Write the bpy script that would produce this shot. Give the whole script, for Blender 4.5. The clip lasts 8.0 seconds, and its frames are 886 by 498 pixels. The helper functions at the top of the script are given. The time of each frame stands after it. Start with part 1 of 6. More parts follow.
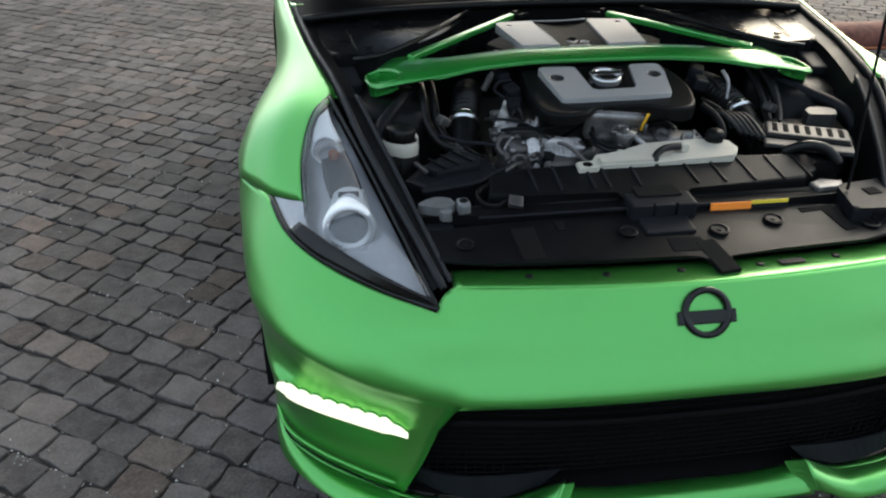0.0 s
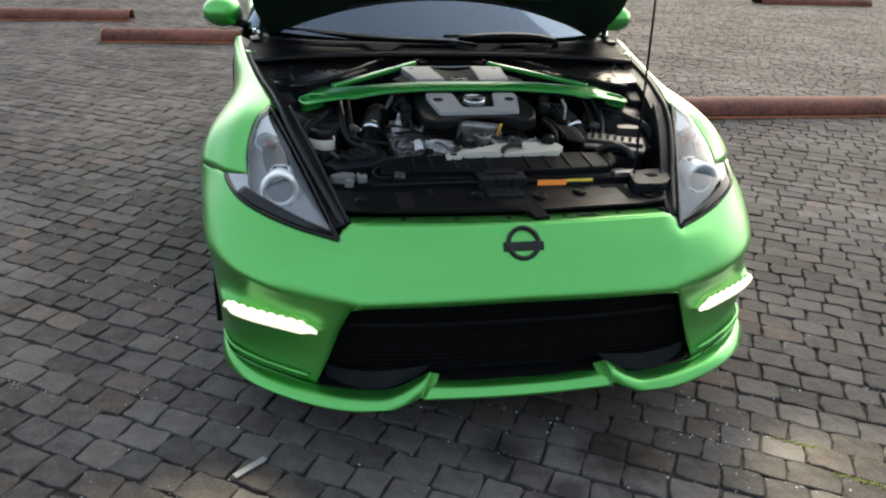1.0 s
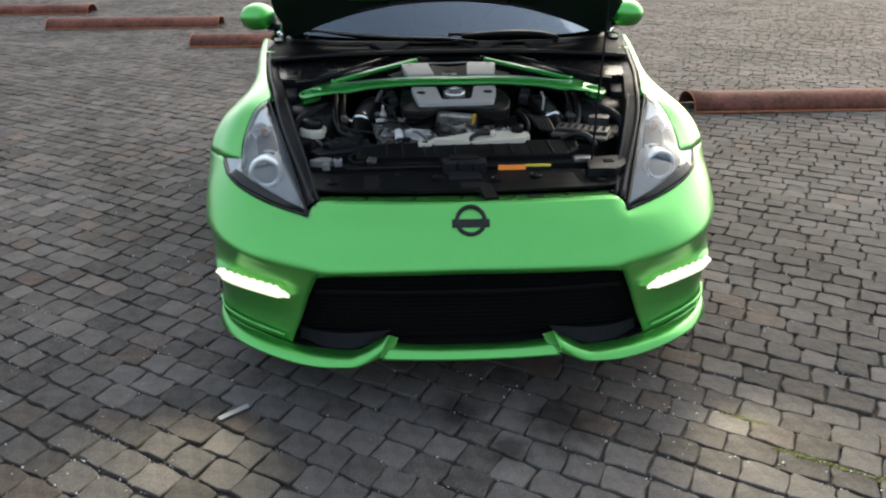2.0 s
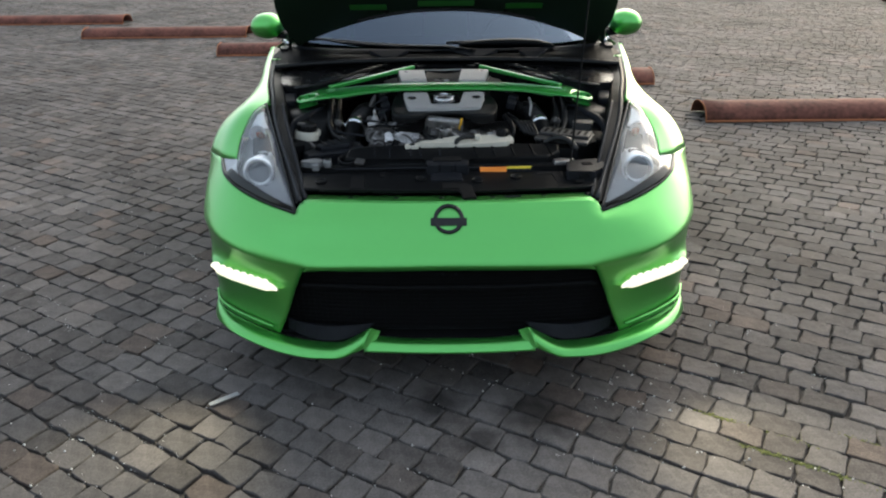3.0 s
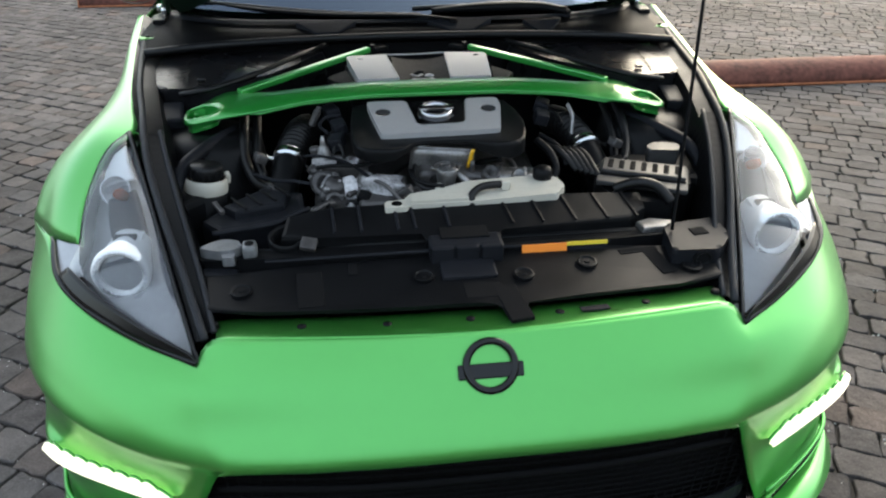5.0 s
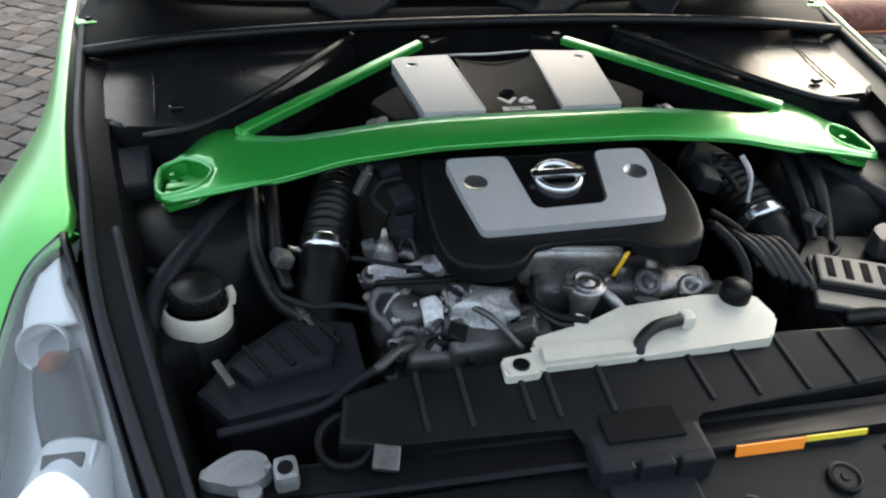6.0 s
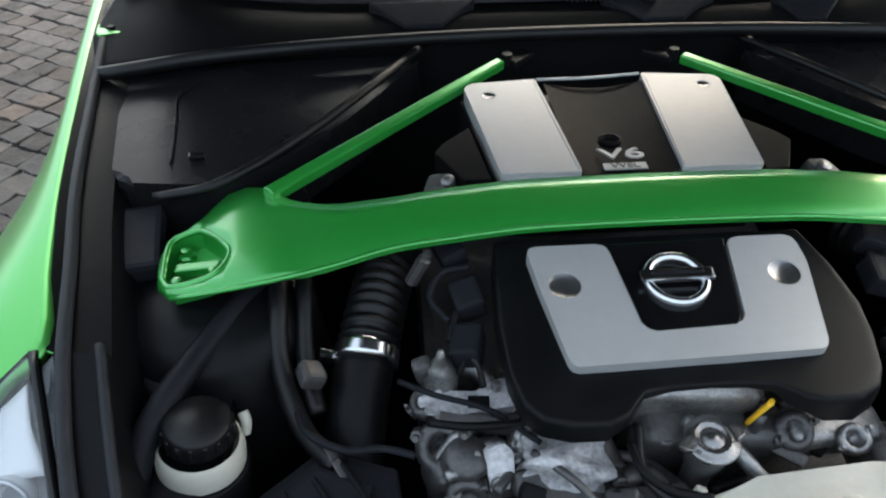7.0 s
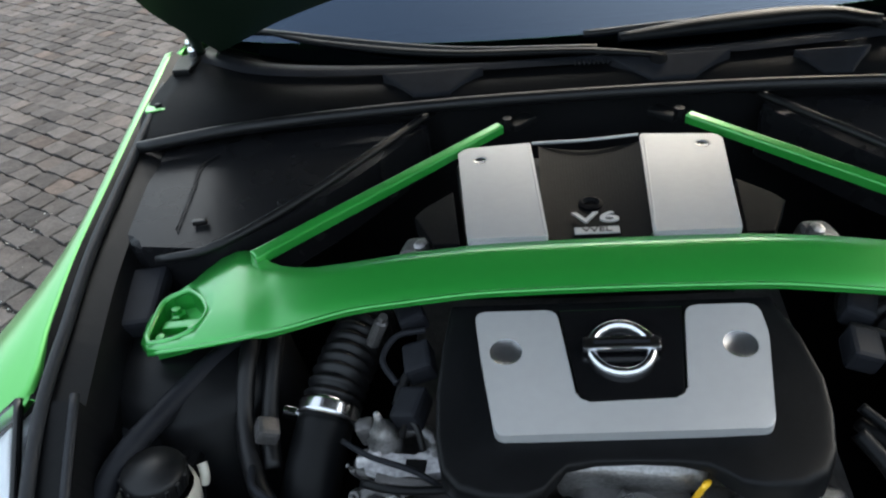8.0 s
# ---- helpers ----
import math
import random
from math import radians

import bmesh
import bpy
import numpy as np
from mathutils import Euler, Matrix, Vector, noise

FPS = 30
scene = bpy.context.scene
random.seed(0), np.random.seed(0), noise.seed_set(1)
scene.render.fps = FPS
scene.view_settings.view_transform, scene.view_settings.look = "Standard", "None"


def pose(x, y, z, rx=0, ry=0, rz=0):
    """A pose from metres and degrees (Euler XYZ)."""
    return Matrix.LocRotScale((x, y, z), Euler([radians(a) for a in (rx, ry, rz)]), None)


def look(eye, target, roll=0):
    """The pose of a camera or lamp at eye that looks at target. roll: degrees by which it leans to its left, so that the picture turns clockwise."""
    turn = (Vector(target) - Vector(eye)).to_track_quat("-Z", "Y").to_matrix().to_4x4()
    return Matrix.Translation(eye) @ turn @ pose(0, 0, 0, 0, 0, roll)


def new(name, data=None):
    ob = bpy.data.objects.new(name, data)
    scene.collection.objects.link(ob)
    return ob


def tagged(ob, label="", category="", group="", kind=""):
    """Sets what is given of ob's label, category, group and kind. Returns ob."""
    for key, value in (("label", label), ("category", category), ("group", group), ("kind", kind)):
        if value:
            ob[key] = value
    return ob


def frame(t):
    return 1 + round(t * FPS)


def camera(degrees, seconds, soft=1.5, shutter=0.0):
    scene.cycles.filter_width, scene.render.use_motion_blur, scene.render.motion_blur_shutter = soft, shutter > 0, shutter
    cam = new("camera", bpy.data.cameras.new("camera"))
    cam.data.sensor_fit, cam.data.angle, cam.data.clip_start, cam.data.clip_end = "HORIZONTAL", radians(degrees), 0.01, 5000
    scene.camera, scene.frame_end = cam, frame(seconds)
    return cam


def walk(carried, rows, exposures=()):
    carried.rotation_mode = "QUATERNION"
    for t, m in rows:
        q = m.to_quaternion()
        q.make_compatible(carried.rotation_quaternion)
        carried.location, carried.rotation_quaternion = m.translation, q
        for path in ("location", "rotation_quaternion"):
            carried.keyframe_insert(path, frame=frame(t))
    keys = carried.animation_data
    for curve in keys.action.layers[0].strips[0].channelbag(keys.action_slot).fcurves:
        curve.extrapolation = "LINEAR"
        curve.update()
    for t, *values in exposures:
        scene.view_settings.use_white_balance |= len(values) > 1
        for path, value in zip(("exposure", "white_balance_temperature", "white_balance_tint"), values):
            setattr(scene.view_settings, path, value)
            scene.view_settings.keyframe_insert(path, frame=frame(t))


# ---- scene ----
cam = camera(62.9, 8.0, soft=2.2)
PATH = [
    (0, (-0.654, -0.938, 1.474), (-0.427, 0.741, 0.412), 0.5),
    (0.5, (-0.8, -1.223, 1.48), (-0.418, 0.437, 0.433), -1.1),
    (1, (-0.576, -1.673, 1.481), (-0.23, 0.102, 0.626), 2.4),
    (1.5, (-0.366, -1.866, 1.51), (-0.129, -0.072, 0.659), -0.5),
    (2, (-0.174, -1.961, 1.523), (-0.098, -0.157, 0.662), -0.3),
    (3.5, (0.001, -2.088, 1.53), (-0.016, -0.267, 0.702), -0.6),
    (4, (-0.086, -1.797, 1.476), (-0.045, -0.015, 0.567), 1.6),
    (4.5, (-0.172, -1.38, 1.46), (-0.002, 0.383, 0.53), 4.8),
    (4.7, (-0.176, -1.175, 1.446), (-0.008, 0.593, 0.525), 1.3),
    (5.8, (-0.387, -0.263, 1.426), (-0.034, 1.293, 0.22), 3.5),
    (6, (-0.367, -0.133, 1.43), (-0.047, 1.452, 0.252), 2.4),
    (6.5, (-0.323, 0.069, 1.428), (-0.218, 1.617, 0.166), -1.0),
    (7, (-0.314, 0.189, 1.435), (-0.215, 1.709, 0.139), -0.2),
    (7.5, (-0.297, 0.229, 1.439), (-0.279, 1.788, 0.186), -1.9),
    (8, (-0.103, 0.182, 1.452), (-0.352, 1.786, 0.284), -7.5),
]
EXPOSURE = [(0.0, 1.84, 6500, 6), (0.5, 1.62, 6500, 6), (1.2, 1.80, 6500, 6), (4.3, 1.80, 6500, 6), (4.7, 2.02, 6500, 6), (5.8, 2.34, 6500, 6), (6.2, 2.50, 6500, 6), (7.0, 2.40, 6500, 6), (7.5, 2.40, 6500, 6), (8.0, 2.52, 6500, 6)]
walk(cam, [(t, look(eye, target, roll)) for t, eye, target, roll in PATH], EXPOSURE)

# ---- world, sun, exposure ----
world = bpy.data.worlds.new("sky_world")
scene.world = world
world.use_nodes = True
wn, wl = world.node_tree.nodes, world.node_tree.links
sky = wn.new("ShaderNodeTexSky")
sky.sky_type = 'NISHITA'
sky.sun_disc = False
SUN_EL, SUN_AZ = 13.0, 31.0          # low sun behind the car
sky.sun_elevation = radians(SUN_EL)
sky.sun_rotation = radians(SUN_AZ)
sky.air_density, sky.dust_density, sky.ozone_density = 1.0, 2.0, 1.2
# thin even cloud over the sky
cloud = wn.new("ShaderNodeMix")
cloud.data_type = 'RGBA'
cloud.inputs["Factor"].default_value = 0.70
way = wn.new("ShaderNodeTexCoord")
facing = wn.new("ShaderNodeVectorMath")
facing.operation = 'DOT_PRODUCT'
facing.inputs[1].default_value = (math.sin(radians(SUN_AZ)) * math.cos(radians(SUN_EL)), math.cos(radians(SUN_AZ)) * math.cos(radians(SUN_EL)), math.sin(radians(SUN_EL)))
lit = wn.new("ShaderNodeMapRange")
lit.interpolation_type = 'SMOOTHSTEP'
lit.inputs["From Min"].default_value, lit.inputs["From Max"].default_value = 0.30, 1.0
wl.new(way.outputs["Generated"], facing.inputs[0])
wl.new(facing.outputs["Value"], lit.inputs["Value"])
veil = wn.new("ShaderNodeMix")
veil.data_type = 'RGBA'
veil.inputs["A"].default_value = (2.15, 2.4, 2.75, 1)
veil.inputs["B"].default_value = (12.2, 11.3, 10.3, 1)
wl.new(lit.outputs[0], veil.inputs["Factor"])
wl.new(veil.outputs["Result"], cloud.inputs["B"])
wl.new(sky.outputs[0], cloud.inputs["A"])
wl.new(cloud.outputs["Result"], wn["Background"].inputs[0])
wn["Background"].inputs[1].default_value = 0.15

sun_data = bpy.data.lights.new("sun", 'SUN')
sun_data.energy, sun_data.angle, sun_data.color = 0.50, radians(38), (1.0, 0.86, 0.70)
sun = new("sun", sun_data)
sd = Vector((math.sin(radians(SUN_AZ)) * math.cos(radians(SUN_EL + 14)), math.cos(radians(SUN_AZ)) * math.cos(radians(SUN_EL + 14)), math.sin(radians(SUN_EL + 14))))
sun.matrix_world = look(sd * 30, (0, 0, 0))


# ---- materials ----
def mat(name, color, rough=0.5, metal=0.0, var=0.15, scale=20.0, bump=0.0, bscale=120.0, coat=0.0, spec=0.5, island=0.0, rvar=0.1, coords='Object', coat_rough=0.1):
    """A principled material with colour and roughness varied at two scales, and fine relief."""
    m = bpy.data.materials.new(name)
    m.use_nodes = True
    n, l = m.node_tree.nodes, m.node_tree.links
    p = n["Principled BSDF"]
    p.inputs["Roughness"].default_value = rough
    p.inputs["Metallic"].default_value = metal
    p.inputs["Specular IOR Level"].default_value = spec
    p.inputs["Coat Weight"].default_value = coat
    p.inputs["Coat Roughness"].default_value = coat_rough
    tc = n.new("ShaderNodeTexCoord")
    n1, n2 = n.new("ShaderNodeTexNoise"), n.new("ShaderNodeTexNoise")
    n1.inputs["Scale"].default_value, n1.inputs["Detail"].default_value = scale, 5
    n2.inputs["Scale"].default_value, n2.inputs["Detail"].default_value = scale * 7.3, 4
    for q in (n1, n2):
        l.new(tc.outputs[coords], q.inputs["Vector"])
    mx = n.new("ShaderNodeMath")
    mx.operation = 'MULTIPLY_ADD'
    mx.inputs[1].default_value = 0.6
    l.new(n1.outputs["Fac"], mx.inputs[0])
    m2 = n.new("ShaderNodeMath")
    m2.operation = 'MULTIPLY'
    m2.inputs[1].default_value = 0.4
    l.new(n2.outputs["Fac"], m2.inputs[0])
    l.new(m2.outputs[0], mx.inputs[2])
    src = mx.outputs[0]
    if island:
        geo = n.new("ShaderNodeNewGeometry")
        oi = n.new("ShaderNodeObjectInfo")
        ad = n.new("ShaderNodeMath")
        ad.operation = 'ADD'
        l.new(geo.outputs["Random Per Island"], ad.inputs[0])
        l.new(oi.outputs["Random"], ad.inputs[1])
        fr = n.new("ShaderNodeMath")
        fr.operation = 'FRACT'
        l.new(ad.outputs[0], fr.inputs[0])
        mm = n.new("ShaderNodeMath")
        mm.operation = 'MULTIPLY_ADD'
        mm.inputs[1].default_value = island
        l.new(fr.outputs[0], mm.inputs[0])
        l.new(src, mm.inputs[2])
        sb = n.new("ShaderNodeMath")
        sb.operation = 'SUBTRACT'
        l.new(mm.outputs[0], sb.inputs[0])
        sb.inputs[1].default_value = island * 0.5
        src = sb.outputs[0]
    mr = n.new("ShaderNodeMapRange")
    mr.inputs["From Min"].default_value, mr.inputs["From Max"].default_value = 0.25, 0.75
    mr.inputs["To Min"].default_value, mr.inputs["To Max"].default_value = 1 - var, 1 + var
    l.new(src, mr.inputs["Value"])
    vm = n.new("ShaderNodeVectorMath")
    vm.operation = 'SCALE'
    vm.inputs[0].default_value = color
    l.new(mr.outputs[0], vm.inputs["Scale"])
    l.new(vm.outputs[0], p.inputs["Base Color"])
    rr = n.new("ShaderNodeMapRange")
    rr.inputs["To Min"].default_value, rr.inputs["To Max"].default_value = max(0.02, rough - rvar), min(1, rough + rvar)
    l.new(n1.outputs["Fac"], rr.inputs["Value"])
    l.new(rr.outputs[0], p.inputs["Roughness"])
    if bump:
        n3 = n.new("ShaderNodeTexNoise")
        n3.inputs["Scale"].default_value, n3.inputs["Detail"].default_value = bscale, 6
        l.new(tc.outputs[coords], n3.inputs["Vector"])
        b = n.new("ShaderNodeBump")
        b.inputs["Strength"].default_value, b.inputs["Distance"].default_value = bump, 0.004
        l.new(n3.outputs["Fac"], b.inputs["Height"])
        l.new(b.outputs[0], p.inputs["Normal"])
    return m


def glass(name, tint, fac, rough=0.02, gloss=(1, 1, 1)):
    """A clear pane: see-through, with a gloss that grows at a flat angle."""
    m = bpy.data.materials.new(name)
    m.use_nodes = True
    n, l = m.node_tree.nodes, m.node_tree.links
    n.remove(n["Principled BSDF"])
    t, g, mx, fr = n.new("ShaderNodeBsdfTransparent"), n.new("ShaderNodeBsdfGlossy"), n.new("ShaderNodeMixShader"), n.new("ShaderNodeFresnel")
    t.inputs[0].default_value = (*tint, 1)
    g.inputs["Roughness"].default_value = rough
    g.inputs[0].default_value = (*gloss, 1)
    fr.inputs[0].default_value = fac
    l.new(fr.outputs[0], mx.inputs[0])
    l.new(t.outputs[0], mx.inputs[1])
    l.new(g.outputs[0], mx.inputs[2])
    l.new(mx.outputs[0], n["Material Output"].inputs[0])
    return m


def glow(name, color, strength):
    m = bpy.data.materials.new(name)
    m.use_nodes = True
    p = m.node_tree.nodes["Principled BSDF"]
    p.inputs["Base Color"].default_value = (*color, 1)
    p.inputs["Emission Color"].default_value = (*color, 1)
    p.inputs["Emission Strength"].default_value = strength
    return m


GREEN = mat("satin_metallic_green", (0.066, 0.378, 0.054), 0.36, metal=0.84, var=0.04, scale=6, bump=0.010, bscale=700, coat=0.85, coat_rough=0.28, spec=0.5, rvar=0.03)
BLACK = mat("black_plastic", (0.0048, 0.005, 0.0056), 0.38, var=0.35, scale=14, bump=0.06, bscale=600, rvar=0.12, spec=0.10)
GREYBLK = mat("dusty_dark_plastic", (0.0105, 0.0112, 0.0138), 0.46, var=0.35, scale=9, bump=0.08, bscale=500, rvar=0.12, spec=0.08)
GLOSSBLK = mat("gloss_black", (0.004, 0.004, 0.0045), 0.20, var=0.2, scale=10, rvar=0.06, spec=0.3)
LIDBLK = mat("smooth_lid_plastic", (0.008, 0.008, 0.009), 0.27, var=0.3, scale=8, bump=0.03, bscale=400, rvar=0.06, spec=0.12)
RUBBER = mat("rubber", (0.005, 0.005, 0.0056), 0.42, var=0.3, scale=30, bump=0.05, bscale=300, spec=0.26)
SCUTTLE = mat("weathered_scuttle_plastic", (0.0035, 0.0036, 0.004), 0.55, var=0.4, scale=10, bump=0.1, bscale=300, spec=0.05)
LAMPGLASS = mat("projector_glass", (0.30, 0.31, 0.33), 0.5, var=0.2, scale=30)
DEEP = mat("matt_black_lining", (0.004, 0.004, 0.0045), 0.85, var=0.3, scale=20, spec=0.1)
SILVER = mat("silver_painted_plastic", (0.36, 0.36, 0.36), 0.48, metal=0.42, var=0.06, scale=12, bump=0.03, bscale=900, rvar=0.05)
DIMPLE = mat("smooth_grey_dimple", (0.20, 0.20, 0.205), 0.22, metal=0.85, var=0.06, scale=14)
CHROME = mat("chrome", (0.58, 0.59, 0.61), 0.20, metal=1.0, var=0.05, scale=20, rvar=0.05)
ALLOY = mat("cast_aluminium", (0.25, 0.243, 0.242), 0.38, metal=0.8, var=0.7, scale=34, bump=0.25, bscale=300, rvar=0.15)
OXIDE = mat("oxidised_aluminium", (0.40, 0.39, 0.40), 0.62, metal=0.25, var=0.95, scale=22, bump=0.5, bscale=120, rvar=0.2)
DIRTY = mat("oily_metal", (0.078, 0.074, 0.074), 0.45, metal=0.55, var=0.5, scale=30, bump=0.3, bscale=150, rvar=0.15)
CREAM = mat("cream_plastic", (0.42, 0.40, 0.345), 0.45, var=0.12, scale=14, bump=0.05, bscale=300)
YELLOW = mat("yellow_plastic", (0.75, 0.42, 0.02), 0.4, var=0.08, scale=40)
ORANGE = mat("orange_label", (0.80, 0.23, 0.02), 0.5, var=0.06, scale=40)
PALEALLOY = mat("pale_cap_metal", (0.24, 0.235, 0.235), 0.26, metal=0.9, var=0.3, scale=40, bump=0.2, bscale=200)
YLABEL = mat("yellow_label", (0.62, 0.48, 0.03), 0.5, var=0.1, scale=60)
HOUSING = mat("lamp_housing_grey", (0.36, 0.368, 0.39), 0.32, metal=0.35, var=0.12, scale=12)
LAMPCHROME = mat("lamp_reflector", (0.70, 0.71, 0.74), 0.28, metal=0.6, var=0.08, scale=14)
FROST = mat("frosted_ring", (0.88, 0.89, 0.90), 0.35, var=0.04, scale=20)
FUSEGREY = mat("grey_lid_plastic", (0.019, 0.019, 0.020), 0.5, var=0.5, scale=16, bump=0.05, bscale=400)
CHANNEL = mat("dark_lamp_channel", (0.018, 0.019, 0.023), 0.4, var=0.3, scale=20)
TAGGREY = mat("dull_zinc", (0.19, 0.193, 0.20), 0.45, metal=0.5, var=0.3, scale=30, bump=0.1, bscale=300)
TRIMGREY = mat("grey_rubber_trim", (0.019, 0.020, 0.023), 0.5, var=0.2, scale=30, spec=0.15)
AMBER = mat("amber_lens", (0.30, 0.085, 0.035), 0.2, var=0.2, scale=60)
LENS = glass("lamp_lens", (0.97, 0.98, 0.99), 1.68, 0.05)
WINDSCREEN = glass("tinted_screen", (0.10, 0.12, 0.14), 2.2, 0.03, (0.22, 0.295, 0.42))
BARGREEN = mat("gloss_green_paint", (0.026, 0.290, 0.040), 0.32, metal=0.45, var=0.05, scale=8, bump=0.012, bscale=700, coat=1.0, coat_rough=0.17, spec=0.5, rvar=0.03)
for paint, ior in ((GREEN, 1.68), (BARGREEN, 1.5)):
    paint.node_tree.nodes["Principled BSDF"].inputs["Coat IOR"].default_value = ior
# body green darkened: the shade under the bonnet is put into the colour
SHADEDGREEN = mat("shaded_green_paint", (0.004, 0.013, 0.006), 0.5, var=0.2, scale=8)
LED = glow("led_strip", (1.0, 0.94, 0.72), 0.27)
TYRE = mat("tyre_rubber", (0.02, 0.02, 0.02), 0.7, var=0.3, scale=20, bump=0.2, bscale=200)
RIM = mat("dark_alloy_rim", (0.06, 0.06, 0.065), 0.35, metal=0.7, var=0.15, scale=12)
STONE = mat("granite_sett", (0.073, 0.0655, 0.0625), 0.78, var=0.5, scale=16, bump=1.0, bscale=40, island=0.32, rvar=0.10, spec=0.09)


def warm_setts():
    """Some setts a warm brown or pinkish, the rest grey."""
    n, l = STONE.node_tree.nodes, STONE.node_tree.links
    p = n["Principled BSDF"]
    old = p.inputs["Base Color"].links[0].from_socket
    geo, oi = n.new("ShaderNodeNewGeometry"), n.new("ShaderNodeObjectInfo")
    ad, fr, rp, mx = n.new("ShaderNodeMath"), n.new("ShaderNodeMath"), n.new("ShaderNodeValToRGB"), n.new("ShaderNodeMix")
    ad.operation, fr.operation = 'MULTIPLY_ADD', 'FRACT'
    ad.inputs[1].default_value = 7.31
    l.new(geo.outputs["Random Per Island"], ad.inputs[0])
    l.new(oi.outputs["Random"], ad.inputs[2])
    l.new(ad.outputs[0], fr.inputs[0])
    l.new(fr.outputs[0], rp.inputs[0])
    rp.color_ramp.interpolation = 'LINEAR'
    rp.color_ramp.elements[0].color, rp.color_ramp.elements[1].color = (0.94, 0.97, 1.0, 1), (1.13, 1.0, 0.92, 1)
    mid = rp.color_ramp.elements.new(0.86)
    mid.color = (1.0, 1.0, 1.0, 1)
    mx.data_type, mx.blend_type = 'RGBA', 'MULTIPLY'
    mx.inputs["Factor"].default_value = 1.0
    l.new(old, mx.inputs["A"])
    l.new(rp.outputs[0], mx.inputs["B"])
    # broad stains and fine speckle over all setts
    st, sp, r1, r2_, m1, m2_ = n.new("ShaderNodeTexNoise"), n.new("ShaderNodeTexNoise"), n.new("ShaderNodeMapRange"), n.new("ShaderNodeMapRange"), n.new("ShaderNodeMath"), n.new("ShaderNodeVectorMath")
    st.inputs["Scale"].default_value, st.inputs["Detail"].default_value = 0.9, 4
    sp.inputs["Scale"].default_value, sp.inputs["Detail"].default_value = 230, 3
    for q in (st, sp):
        l.new(geo.outputs["Position"], q.inputs["Vector"])
    for q, r, lo, hi in ((st, r1, 0.62, 1.28), (sp, r2_, 0.80, 1.20)):
        r.inputs["From Min"].default_value, r.inputs["From Max"].default_value = 0.3, 0.7
        r.inputs["To Min"].default_value, r.inputs["To Max"].default_value = lo, hi
        l.new(q.outputs["Fac"], r.inputs["Value"])
    m1.operation, m2_.operation = 'MULTIPLY', 'SCALE'
    # oil spots, enlarged to paint in some of the car's shade ahead of the bumper
    oil_shade = None
    for cx, cy, size in ((0.29, -0.09, 0.14), (-0.05, -0.03, 0.10), (0.10, -0.22, 0.07)):
        ds, wo, sm = n.new("ShaderNodeVectorMath"), n.new("ShaderNodeMath"), n.new("ShaderNodeMapRange")
        ds.operation, wo.operation = 'DISTANCE', 'MULTIPLY_ADD'
        ds.inputs[1].default_value = (cx, cy, 0)
        l.new(geo.outputs["Position"], ds.inputs[0])
        rag = n.new("ShaderNodeTexNoise")
        rag.inputs["Scale"].default_value, rag.inputs["Detail"].default_value = 14, 4
        l.new(geo.outputs["Position"], rag.inputs["Vector"])
        l.new(rag.outputs["Fac"], wo.inputs[0])
        wo.inputs[1].default_value = -size * 1.4
        l.new(ds.outputs["Value"], wo.inputs[2])
        sm.inputs["From Min"].default_value, sm.inputs["From Max"].default_value = -size * 0.35, size * 0.55
        sm.inputs["To Min"].default_value, sm.inputs["To Max"].default_value = 0.35, 1.0
        l.new(wo.outputs[0], sm.inputs["Value"])
        if oil_shade is None:
            oil_shade = sm.outputs[0]
        else:
            lo_ = n.new("ShaderNodeMath")
            lo_.operation = 'MINIMUM'
            l.new(oil_shade, lo_.inputs[0])
            l.new(sm.outputs[0], lo_.inputs[1])
            oil_shade = lo_.outputs[0]
    mo = n.new("ShaderNodeMath")
    mo.operation = 'MULTIPLY'
    l.new(oil_shade, mo.inputs[0])
    l.new(r1.outputs[0], mo.inputs[1])
    l.new(mo.outputs[0], m1.inputs[0])
    l.new(r2_.outputs[0], m1.inputs[1])
    l.new(mx.outputs["Result"], m2_.inputs[0])
    l.new(m1.outputs[0], m2_.inputs["Scale"])
    l.new(m2_.outputs[0], p.inputs["Base Color"])


warm_setts()
JOINT = mat("joint_sand", (0.022, 0.0185, 0.016), 0.9, var=0.9, scale=40, bump=0.8, bscale=180)
RUST = mat("rusty_painted_steel", (0.105, 0.041, 0.031), 0.8, var=0.85, scale=4, bump=0.4, bscale=90, spec=0.15)
RUSTRIM = mat("bright_rust", (0.26, 0.095, 0.045), 0.85, var=0.5, scale=12, bump=0.4, bscale=120, spec=0.15)
MOSS = mat("moss", (0.085, 0.095, 0.022), 0.9, var=0.5, scale=60, bump=0.6, bscale=200)
WALLSTONE = mat("weathered_plaster", (0.07, 0.066, 0.06), 0.85, var=0.3, scale=1.5, bump=0.3, bscale=30)
CHIP = mat("pale_splinter", (0.19, 0.195, 0.20), 0.6, var=0.1, scale=40)
GRAVEL = mat("pale_grit", (0.42, 0.41, 0.39), 0.8, var=0.4, scale=80, island=0.8)
INTERIOR = mat("interior_trim", (0.03, 0.031, 0.034), 0.6, var=0.3, scale=20)
TAIL = mat("red_lens", (0.35, 0.01, 0.01), 0.15, var=0.1, scale=30)


# ---- building helpers ----
def part(name, bm, material, parent=None, label="", smooth=False, solid=0.0):
    """Links a bmesh as one mesh object under a thing or part."""
    bmesh.ops.recalc_face_normals(bm, faces=bm.faces[:])
    me = bpy.data.meshes.new(name)
    for f in bm.faces:
        f.smooth = smooth
    bm.to_mesh(me)
    bm.free()
    me.materials.append(material)
    ob = new(name, me)
    if parent:
        ob.parent = parent
    if solid:
        md = ob.modifiers.new("thickness", 'SOLIDIFY')
        md.thickness, md.offset = solid, -1
    if label:
        ob["label"] = label
    return ob


